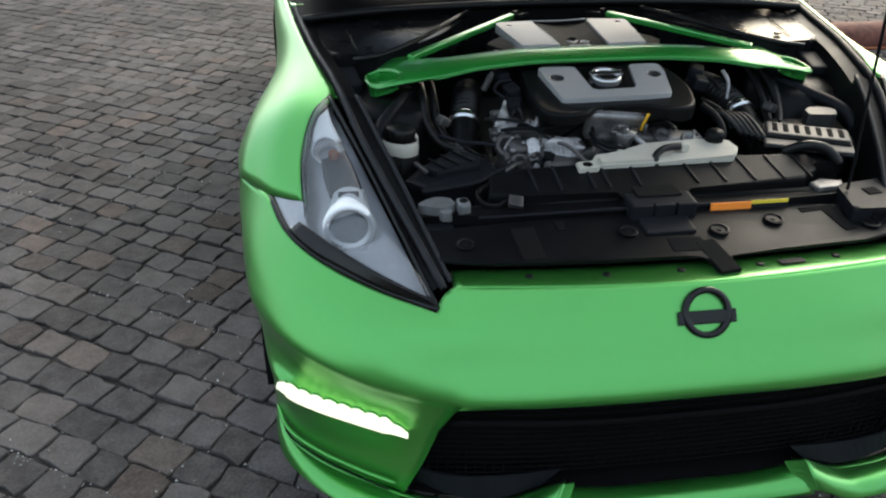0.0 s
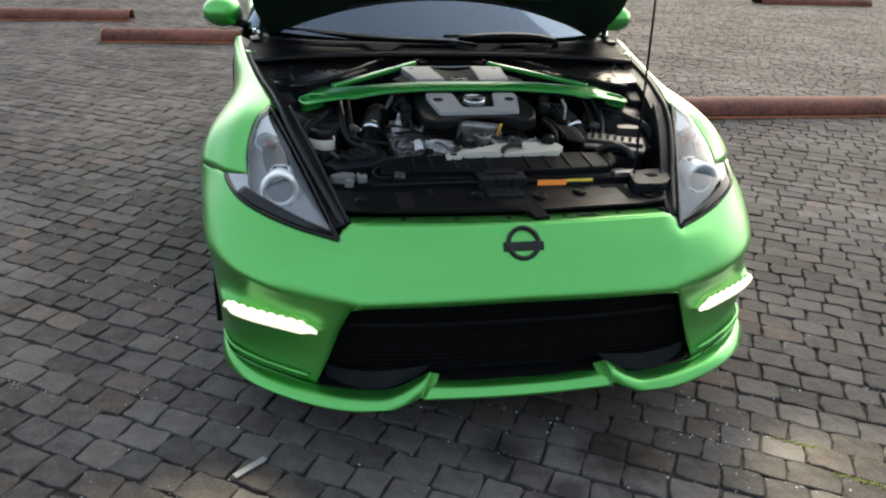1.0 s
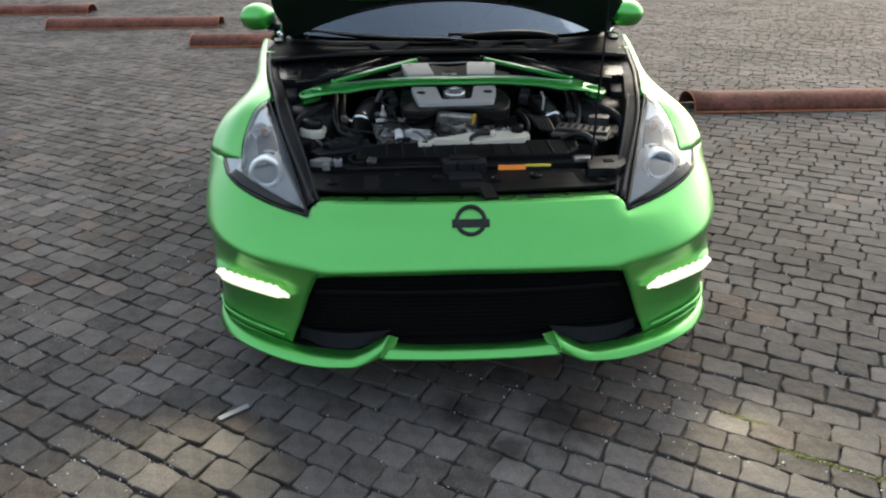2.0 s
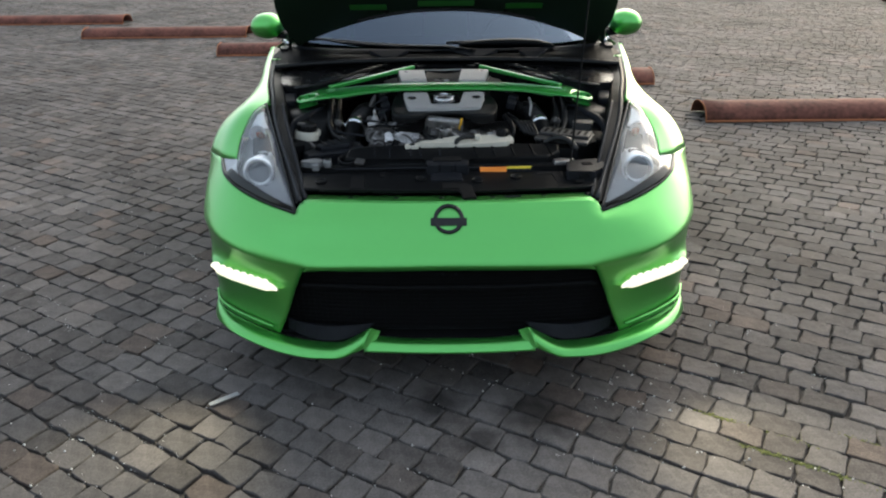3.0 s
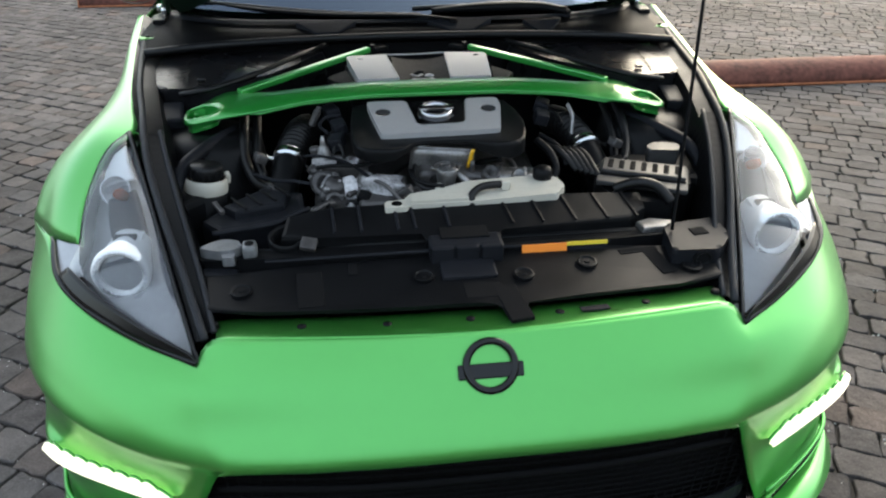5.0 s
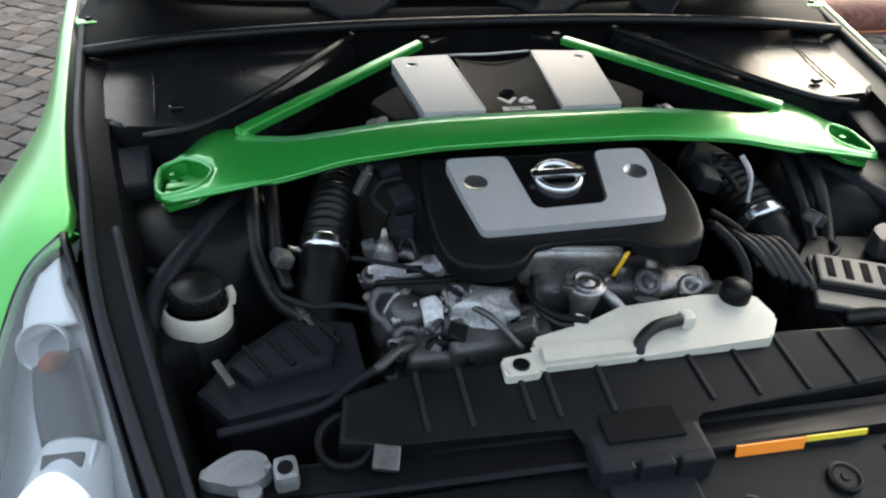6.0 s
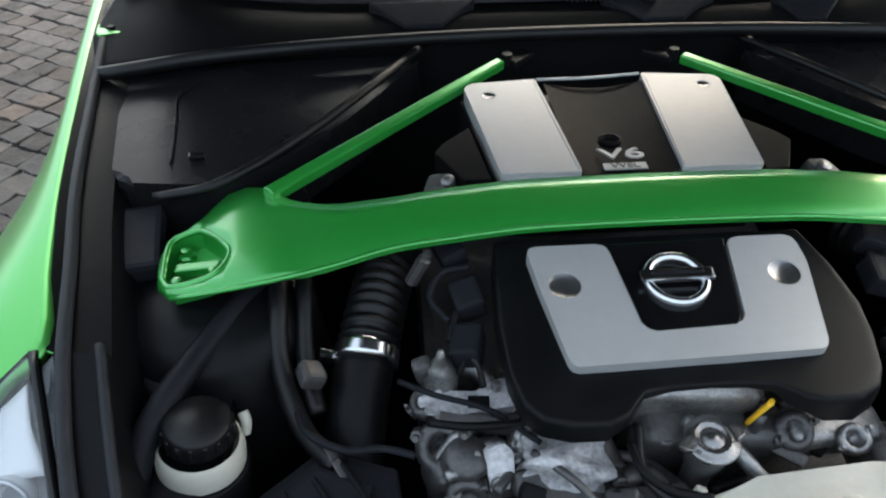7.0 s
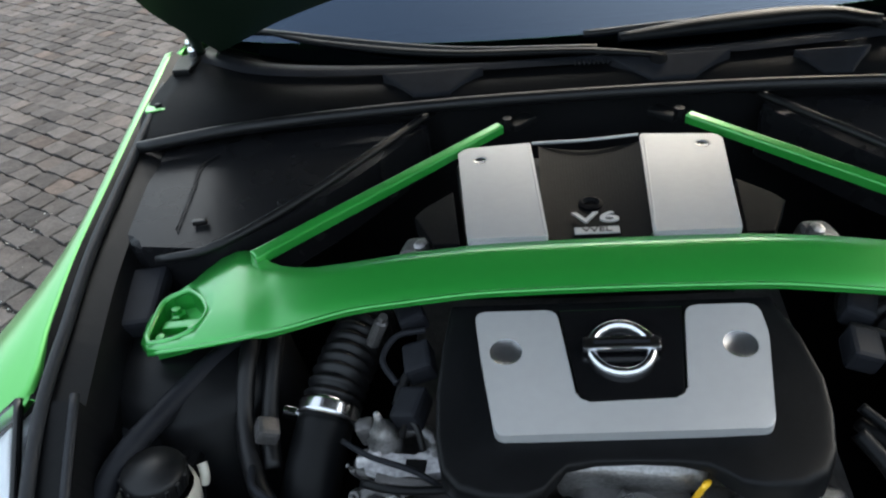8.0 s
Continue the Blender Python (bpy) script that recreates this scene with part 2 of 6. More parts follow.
def spline(pts, n, closed=False):
    """n points along a smooth curve through pts (centripetal in arc length)."""
    P = [Vector(p) for p in pts]
    if len(P) == 2:
        return [P[0].lerp(P[1], i / (n - 1)) for i in range(n)]
    Q = [P[0] * 2 - P[1]] + P + [P[-1] * 2 - P[-2]]
    L = [0.0]
    for a, b in zip(P, P[1:]):
        L.append(L[-1] + (b - a).length)
    out = []
    for i in range(n):
        s = L[-1] * i / (n - 1)
        k = max(j for j in range(len(P) - 1) if L[j] <= s + 1e-9)
        u = (s - L[k]) / max(1e-9, L[k + 1] - L[k])
        a, b, c, d = Q[k], Q[k + 1], Q[k + 2], Q[k + 3]
        da, db = (c - a), (d - b)
        lab, lbc, lcd = (b - a).length, (c - b).length, (d - c).length
        m1 = da * (lbc / max(1e-6, lab + lbc))
        m2 = db * (lbc / max(1e-6, lbc + lcd))
        u2, u3 = u * u, u * u * u
        out.append(b * (2 * u3 - 3 * u2 + 1) + m1 * (u3 - 2 * u2 + u) + c * (-2 * u3 + 3 * u2) + m2 * (u3 - u2))
    return out


def chain(pts, n):
    """n points evenly along the straight pieces of pts."""
    P = [Vector(p) for p in pts]
    L = [0.0]
    for a, b in zip(P, P[1:]):
        L.append(L[-1] + (b - a).length)
    out = []
    for i in range(n):
        s = L[-1] * i / (n - 1)
        k = max(j for j in range(len(P) - 1) if L[j] <= s + 1e-9)
        out.append(P[k].lerp(P[k + 1], (s - L[k]) / max(1e-9, L[k + 1] - L[k])))
    return out


def skin(curves, nu=24, nv=0, bm=None, linear=False, ready=False):
    """A sheet over curves of points; nv: rows across (0: the curves themselves)."""
    bm = bm or bmesh.new()
    rows = curves if ready else [(chain if linear else spline)(c, nu) for c in curves]
    if nv:
        cols = [spline([r[i] for r in rows], nv) for i in range(len(rows[0]))]
        rows = [[c[j] for c in cols] for j in range(nv)]
    V = [[bm.verts.new(p) for p in r] for r in rows]
    for a, b in zip(V, V[1:]):
        for i in range(len(a) - 1):
            bm.faces.new((a[i], a[i + 1], b[i + 1], b[i]))
    return bm


def flip(pts):
    return [(-p[0], p[1], p[2]) for p in pts]


def both(pts):
    """A curve from the centre line outward, carried over to the other side too."""
    return flip(pts)[::-1] + [p for p in pts if abs(p[0]) > 1e-6]


def box(size, m=None, bevel=0.004, bm=None, seg=2):
    b2 = bmesh.new()
    bmesh.ops.create_cube(b2, size=1)
    bmesh.ops.scale(b2, vec=size, verts=b2.verts)
    if bevel:
        bmesh.ops.bevel(b2, geom=b2.edges[:], offset=bevel, segments=seg, affect='EDGES', profile=0.6)
    if m is not None:
        bmesh.ops.transform(b2, matrix=m, verts=b2.verts)
    if bm is None:
        return b2
    me = bpy.data.meshes.new("tmp")
    b2.to_mesh(me)
    b2.free()
    bm.from_mesh(me)
    bpy.data.meshes.remove(me)
    return bm


def prism(outline, z0, z1, bevel=0.004, m=None, seg=2):
    """An upright block with the given plan outline; z0, z1 may be functions of x, y."""
    bm = bmesh.new()
    lo = [bm.verts.new((x, y, z0(x, y) if callable(z0) else z0)) for x, y in outline]
    hi = [bm.verts.new((x, y, z1(x, y) if callable(z1) else z1)) for x, y in outline]
    top = bm.faces.new(hi)
    bm.faces.new(lo[::-1])
    for i in range(len(lo)):
        j = (i + 1) % len(lo)
        bm.faces.new((lo[i], lo[j], hi[j], hi[i]))
    if bevel:
        bmesh.ops.bevel(bm, geom=list(top.edges), offset=bevel, segments=seg, affect='EDGES', profile=0.6)
    if m is not None:
        bmesh.ops.transform(bm, matrix=m, verts=bm.verts)
    return bm


def rounded(pts, r, n=4):
    """The closed outline pts with its corners rounded off."""
    out = []
    for k, p in enumerate(pts):
        p, a, b = Vector((*p, 0)), Vector((*pts[k - 1], 0)), Vector((*pts[(k + 1) % len(pts)], 0))
        u, v = p + (a - p).normalized() * min(r, .45 * (a - p).length), p + (b - p).normalized() * min(r, .45 * (b - p).length)
        for i in range(n + 1):
            t = i / n
            q = u * (1 - t) ** 2 + p * 2 * t * (1 - t) + v * t * t
            out.append((q.x, q.y))
    return out


def lathe(profile, m=None, n=28, bm=None):
    """A turned form: profile of (radius, height) round z, then moved by m."""
    bm = bm or bmesh.new()
    m = m or Matrix()
    rings = []
    for r, h in profile:
        if r < 1e-6:
            rings.append([bm.verts.new(m @ Vector((0, 0, h)))])
        else:
            rings.append([bm.verts.new(m @ Vector((r * math.cos(2 * math.pi * i / n), r * math.sin(2 * math.pi * i / n), h))) for i in range(n)])
    for a, b in zip(rings, rings[1:]):
        if len(a) == 1 and len(b) == 1:
            continue
        for i in range(n):
            j = (i + 1) % n
            if len(a) == 1:
                bm.faces.new((a[0], b[i], b[j]))
            elif len(b) == 1:
                bm.faces.new((a[i], a[j], b[0]))
            else:
                bm.faces.new((a[i], a[j], b[j], b[i]))
    return bm


def tube(pts, r, n=10, steps=0, bm=None, ribs=None, cap=True, flat=1.0):
    """A hose or rod along pts; r: a number or a function of the way along, 0 to 1; ribs: (depth, count)."""
    bm = bm or bmesh.new()
    steps = steps or max(8, 6 * len(pts))
    C = spline(pts, steps)
    up = Vector((0, 0, 1))
    rings = []
    for i, c in enumerate(C):
        d = (C[min(i + 1, steps - 1)] - C[max(i - 1, 0)]).normalized()
        a = d.cross(up)
        a = a.normalized() if a.length > 1e-3 else Vector((1, 0, 0))
        b = a.cross(d).normalized()
        k = i / (steps - 1)
        rr = r(k) if callable(r) else r
        if ribs:
            rr += ribs[0] * math.sin(2 * math.pi * ribs[1] * k)
        rings.append([bm.verts.new(c + a * rr * math.cos(2 * math.pi * q / n) + b * rr * flat * math.sin(2 * math.pi * q / n)) for q in range(n)])
    for a, b in zip(rings, rings[1:]):
        for q in range(n):
            w = (q + 1) % n
            bm.faces.new((a[q], a[w], b[w], b[q]))
    if cap:
        bm.faces.new(rings[0][::-1])
        bm.faces.new(rings[-1])
    return bm


def word(name, text, size, m, material, parent, depth=0.001, stretch=1.0):
    """Raised letters, as a mesh."""
    cu = bpy.data.curves.new(name, 'FONT')
    cu.body, cu.size, cu.extrude, cu.align_x, cu.align_y = text, size, depth, 'CENTER', 'CENTER'
    cu.offset = size * 0.012
    tmp = new(name + "_curve", cu)
    bpy.context.view_layer.update()
    me = bpy.data.meshes.new_from_object(tmp.evaluated_get(bpy.context.evaluated_depsgraph_get()))
    bpy.data.objects.remove(tmp)
    me.name = name
    me.transform(m @ Matrix.Diagonal((stretch, 1, 1, 1)))
    me.materials.clear()
    me.materials.append(material)
    ob = new(name, me)
    ob.parent = parent
    return ob


def thing(name, label, category, at=(0, 0, 0), group="", kind=""):
    return tagged(new(name), label, category, group, kind)


# ---- ground ----
def ground_sheet():
    bm = bmesh.new()
    xs = [-400, -60, -14, -6, 0, 6, 14, 60, 400]
    ys = [-400, -60, -8, -3, 3, 8, 18, 60, 400]
    V = [[bm.verts.new((x, y, -0.013)) for x in xs] for y in ys]
    for a, b in zip(V, V[1:]):
        for i in range(len(a) - 1):
            bm.faces.new((a[i], a[i + 1], b[i + 1], b[i]))
    return tagged(part("ground", bm, JOINT), "dark sandy bed of the cobbled square", "ground", kind="structure")


ground_sheet()
# unseen wall added behind the camera to lessen light from the south
tagged(part("wall_south", box((60, .4, 3.2), pose(0, -16.5, 1.58), 0), WALLSTONE), "added dark plaster wall out of view, holding back southern sky light", "wall", kind="structure")

# ---- car ----
car = thing("sports_car", "satin bright green sports coupe with its bonnet raised on cobbles", "car")

# bumper skin, from the bonnet edge down over the nose to the lip
A0 = [(0, .141, .681), (.17, .150, .679), (.33, .167, .677), (.452, .182, .674), (.482, .192, .669), (.502, .190, .652), (.512, .178, .632), (.62, .240, .643), (.728, .322, .663), (.80, .408, .684), (.852, .535, .713), (.890, .60, .708), (.924, .655, .705)]
Am = [(0, .103, .631), (.17, .106, .629), (.33, .116, .622), (.46, .133, .612), (.515, .143, .605), (.63, .195, .603), (.735, .268, .61), (.82, .36, .62), (.882, .47, .635), (.915, .57, .642), (.934, .65, .645)]
Am2 = [(0, .061, .569), (.17, .064, .567), (.33, .076, .559), (.43, .091, .551), (.502, .104, .547), (.64, .155, .548), (.745, .225, .556), (.83, .315, .568), (.893, .43, .585), (.918, .52, .595), (.930, .60, .60)]
A1 = [(0, .020, .506), (.17, .023, .503), (.33, .036, .497), (.41, .049, .491), (.468, .060, .487), (.62, .120, .493), (.735, .185, .506), (.825, .27, .520), (.893, .385, .533), (.912, .46, .537), (.926, .54, .54)]
R1_ = [(0, .030, .484), (.17, .033, .481), (.33, .046, .475), (.41, .058, .471), (.486, .072, .462)]
R2_ = [(0, .075, .480), (.17, .078, .477), (.33, .088, .472), (.41, .102, .468), (.492, .118, .455)]
# pocket round the daytime lamp: upright under the fold, leaning out to the lamp, then down to the lip
P1 = [(.486, .072, .462), (.62, .126, .465), (.733, .192, .478), (.822, .276, .492), (.888, .390, .505), (.922, .53, .515)]
P2 = [(.503, .082, .428), (.62, .132, .430), (.728, .195, .440), (.815, .274, .452), (.878, .375, .462), (.913, .52, .47)]
P3 = [(.512, .088, .405), (.61, .128, .404), (.712, .180, .409), (.802, .246, .418), (.864, .335, .428), (.906, .505, .435)]
P4 = [(.521, .092, .385), (.60, .117, .382), (.70, .165, .386), (.797, .223, .394), (.856, .288, .402), (.900, .49, .40)]
P5 = [(.553, .094, .30), (.64, .144, .298), (.74, .203, .300), (.82, .261, .303), (.863, .343, .31), (.894, .49, .31)]
P6 = [(.592, .098, .212), (.68, .150, .214), (.77, .208, .220), (.835, .272, .230), (.867, .345, .24), (.890, .50, .24)]


def rounded_patch(curves, nu, per):
    """Rows of a sheet that passes through the curves with the same number of steps between each two."""
    rows = [spline(c, nu) for c in curves]
    cols = []
    for u in range(nu):
        P = [r[u] for r in rows]
        Q = [P[0] * 2 - P[1]] + P + [P[-1] * 2 - P[-2]]
        col = [P[0]]
        for k in range(len(P) - 1):
            a, b, c, d = Q[k:k + 4]
            lab, lbc, lcd = (b - a).length, (c - b).length, (d - c).length
            m1, m2 = (c - a) * (lbc / max(1e-6, lab + lbc)), (d - b) * (lbc / max(1e-6, lbc + lcd))
            for q in range(1, per + 1):
                t = q / per
                col.append(b * (2 * t ** 3 - 3 * t * t + 1) + m1 * (t ** 3 - 2 * t * t + t) + c * (-2 * t ** 3 + 3 * t * t) + m2 * (t ** 3 - t * t))
        cols.append(col)
    return [[c[k] for c in cols] for k in range(len(cols[0]))]


def bumper_skin():
    """The nose and both lamp pockets as one sheet, smooth across the fold."""
    bm = bmesh.new()
    skin(rounded_patch([both(c) for c in (A0[:NOTCH_AT], Am[:5], Am2[:5], A1[:5], R1_, R2_)], 61, 6), bm=bm, ready=True)
    for s in (1, -1):
        side = (lambda c: c) if s > 0 else flip
        skin(rounded_patch([side(c) for c in (A0[NOTCH_AT - 1:], Am[4:], Am2[4:], A1[4:], P1, P2, P3, P4, P5, P6)], 30, 6), bm=bm, ready=True)
    bmesh.ops.remove_doubles(bm, verts=bm.verts[:], dist=.0015)
    return bm


NOTCH_AT = 7
bumper = part("front_bumper", bumper_skin(), GREEN, car, "smooth satin green front bumper skin", smooth=True, solid=0.004)

# turned-in lip of the bumper's top edge, with its clips
flange0 = [(0, .140, .681), (.17, .149, .679), (.33, .166, .677), (.45, .182, .675), (.475, .19, .672)]
flange1 = [(0, .148, .679), (.17, .157, .678), (.33, .174, .676), (.45, .192, .673), (.478, .199, .668)]
flange2 = [(0, .230, .670), (.17, .232, .670), (.33, .242, .669), (.45, .255, .667), (.484, .265, .661)]
part("upper_flange", skin([both(c) for c in (flange0, flange1, flange2)], 50), GREEN, bumper, smooth=True, solid=0.006)
for x, y in ((-.485, .235), (-.327, .207), (-.174, .194), (-.022, .191), (.147, .193), (.32, .207), (.47, .228)):
    part("clip", lathe([(0, .004), (.006, .004), (.0085, .002), (.0085, -.010)], pose(x, y, .6745 - .006 * abs(x), -6), 14), BLACK, bumper)
part("small_label", box((.055, .018, .002), pose(.215, .195, .6765, -6, 0, 4), .0005), GREYBLK, bumper)

for s in (1, -1):
    side = (lambda c: c) if s > 0 else flip
    # lip
    LB = [(.878, .40, .222), (.872, .312, .215), (.848, .228, .205), (.780, .140, .206), (.694, .071, .203), (.594, .026, .187), (.494, -.002, .179), (.410, -.012, .180), (.378, -.0125, .1795), (.362, -.011, .183), (.346, -.009, .189), (.322, -.007, .198), (.296, -.004, .208)]
    LI = [(.872, .40, .243), (.866, .34, .247), (.838, .258, .238), (.768, .190, .226), (.678, .132, .219), (.588, .084, .212), (.487, .060, .204), (.395, .051, .202), (.368, .050, .205), (.352, .048, .213), (.318, .043, .235), (.268, .030, .270)]
    LJ = [(.860, .41, .238), (.850, .36, .238), (.820, .290, .228), (.750, .225, .216), (.665, .165, .208), (.580, .110, .200), (.485, .085, .192), (.390, .076, .189), (.362, .075, .192), (.346, .073, .199), (.312, .068, .217), (.255, .055, .250)]
    lip = part("corner_lip", skin([side(c) for c in (LB, LI)], 60), GREEN, bumper, "green splitter corner with an upturned inner end", smooth=True, solid=0.008)
    part("lip_top", skin([side([(x, y, z - .001) for x, y, z in LI]), side(LJ)], 60), GREEN, lip, smooth=True, solid=0.005)
    part("lip_end", skin([side([LB[-1], LI[-1]]), side([(.262, .016, .204), (.238, .052, .246)])], 6), GREEN, lip, solid=0.004)
    part("pocket_ledge", tube(side([(.612, .104, .236), (.68, .140, .243), (.77, .200, .250), (.838, .264, .259), (.866, .335, .268)]), .0045, 6, 30), GREEN, bumper, smooth=True)
    groove = [(.625, .098, .224), (.68, .134, .227), (.77, .197, .234), (.838, .262, .243), (.862, .33, .25)]
    part("seam", tube(side(groove), .0022, 6), DEEP, bumper)
    # daytime lamp
    led_line = [(.580, .098, .383), (.64, .128, .385), (.70, .158, .389), (.76, .190, .393), (.81, .222, .398), (.846, .256, .403)]
    core = spline(led_line, 121)
    full = [min(1.0, .18 + 5.5 * k / 120, .25 + 7 * (120 - k) / 120) for k in range(121)]
    scallop = [.0235 + .0075 * abs(math.sin(math.pi * 10 * k / 120)) ** .7 for k in range(121)]
    rows = [[Vector((p.x, p.y + .005, p.z + (c - .001) * f)) for p, f, c in zip(core, full, scallop)],
            [Vector((p.x + .002, p.y - .009, p.z + (c - .001) * f)) for p, f, c in zip(core, full, scallop)],
            [Vector((p.x + .003, p.y - .013, p.z + .001)) for p in core],
            [Vector((p.x + .006 * f, p.y + .003, p.z - .018 * f)) for p, f in zip(core, full)]]
    shoulder = [a.lerp(b, .35) for a, b in zip(rows[0], rows[1])]
    lamp = part("daytime_lamp", skin([side(r) for r in (shoulder, *rows[1:])], ready=True), LED, bumper, "lit white strip of daytime LEDs with a scalloped edge", smooth=True)
    part("lamp_rim", skin([side([q + Vector((0, .0015, .0005)) for q in r]) for r in (rows[0], shoulder)], ready=True), GREEN, lamp, "green rim over the LEDs", smooth=True, solid=0.002)
    for k in range(10):
        p = spline(led_line, 41)[4 + int(3.5 * k)]
        part("led", lathe([(0, .0035), (.004, .003), (.0066, .0012), (.007, 0)], pose(s * (p.x + .003), p.y - .0105, p.z + .009, 84, 0, s * 30), 12), LED, lamp, smooth=True)

# the light that the daytime lamps throw on the ground
for s in (1, -1):
    ld = bpy.data.lights.new("daytime_beam", 'SPOT')
    ld.energy, ld.color, ld.spot_size, ld.spot_blend, ld.shadow_soft_size = 17.0, (1.0, 0.90, 0.66), radians(100), 1.0, 0.04
    beam_lamp = new("daytime_beam", ld)
    beam_lamp.matrix_world = look((s * .740, .135, .385), (s * 1.16, -.80, 0))

# middle lip
CB = [(0, -.008, .190), (.15, -.007, .192), (.290, -.004, .197)]
CT = [(0, .010, .214), (.15, .011, .216), (.282, .016, .222)]
CI = [(0, .042, .218), (.15, .043, .220), (.268, .046, .228)]
CJ = [(0, .060, .210), (.15, .061, .211), (.255, .066, .219)]
part("middle_lip", skin([both(c) for c in (CB, CT, CI, CJ)], 30, 13), GREEN, bumper, smooth=True, solid=0.008)

part("grille_floor", skin([both([(0, .056, .209), (.25, .060, .212), (.40, .078, .192), (.58, .115, .200)]), both([(0, .17, .200), (.25, .17, .200), (.40, .18, .196), (.64, .21, .192)])], 30), DEEP, bumper, "black floor behind the lip", solid=0.006)

# grille
grille = part("lower_grille", skin([both([(0, .105, .52), (.3, .115, .515), (.60, .16, .50)]), both([(0, .15, .20), (.3, .155, .20), (.66, .20, .19)])], 30), DEEP, car, "black honeycomb grille in a dark frame", solid=0.01)
bm = bmesh.new()
for i in range(17):
    z = .245 + i * .0155
    w = .585 - (z - .245) * .43
    tube(both([(0, .085 - (z - .24) * .05, z), (w * .6, .095 - (z - .24) * .05, z), (w, .125 - (z - .24) * .05, z)]), .0015, 5, 14, bm)
for i in range(59):
    x = -.58 + i * .02
    top = .49 if abs(x) < .46 else .49 - (abs(x) - .46) * 2.2
    tube([(x, .09 + abs(x) ** 2 * .09, .235), (x, .075 + abs(x) ** 2 * .09, top)], .0013, 5, 4, bm)
part("wire_mesh", bm, DEEP, grille)
part("cross_bar", tube(both([(0, .062, .405), (.25, .07, .403), (.5, .105, .398)]), .006, 8, 30, flat=1.4), DEEP, grille, smooth=True)
for s in (1, -1):
    side = (lambda c: c) if s > 0 else flip
    part("corner_blade", skin([side([(.560, .112, .262), (.50, .095, .253), (.40, .09, .243), (.26, .075, .262)]), side([(.566, .120, .222), (.50, .088, .204), (.40, .07, .196), (.30, .07, .225)])], 16), GREYBLK, grille, "dark grey air guide in the grille corner", solid=0.006)
    part("grille_cheek", skin([side([(.474, .070, .484), (.519, .090, .39), (.550, .098, .30), (.584, .108, .21)]), side([(.48, .16, .49), (.525, .17, .39), (.57, .17, .30), (.60, .19, .21)])], 12), BLACK, bumper)
    part("sensor_dot", lathe([(0, .003), (.004, .002), (.005, 0)], pose(s * .022, .060, .455, 90), 10), GREYBLK, grille)

# round badge on the nose: a ring and a bar
badge = part("nose_badge", lathe([(.050, 0), (.050, .010), (.046, .013), (.0385, .012), (.037, .009), (.037, 0)], pose(0, .107, .631, 57), 40), GLOSSBLK, car, "gloss black ring badge with a cross bar", smooth=True)
part("badge_bar", box((.118, .027, .010), pose(0, .0985, .626, 57), .003), GLOSSBLK, badge)

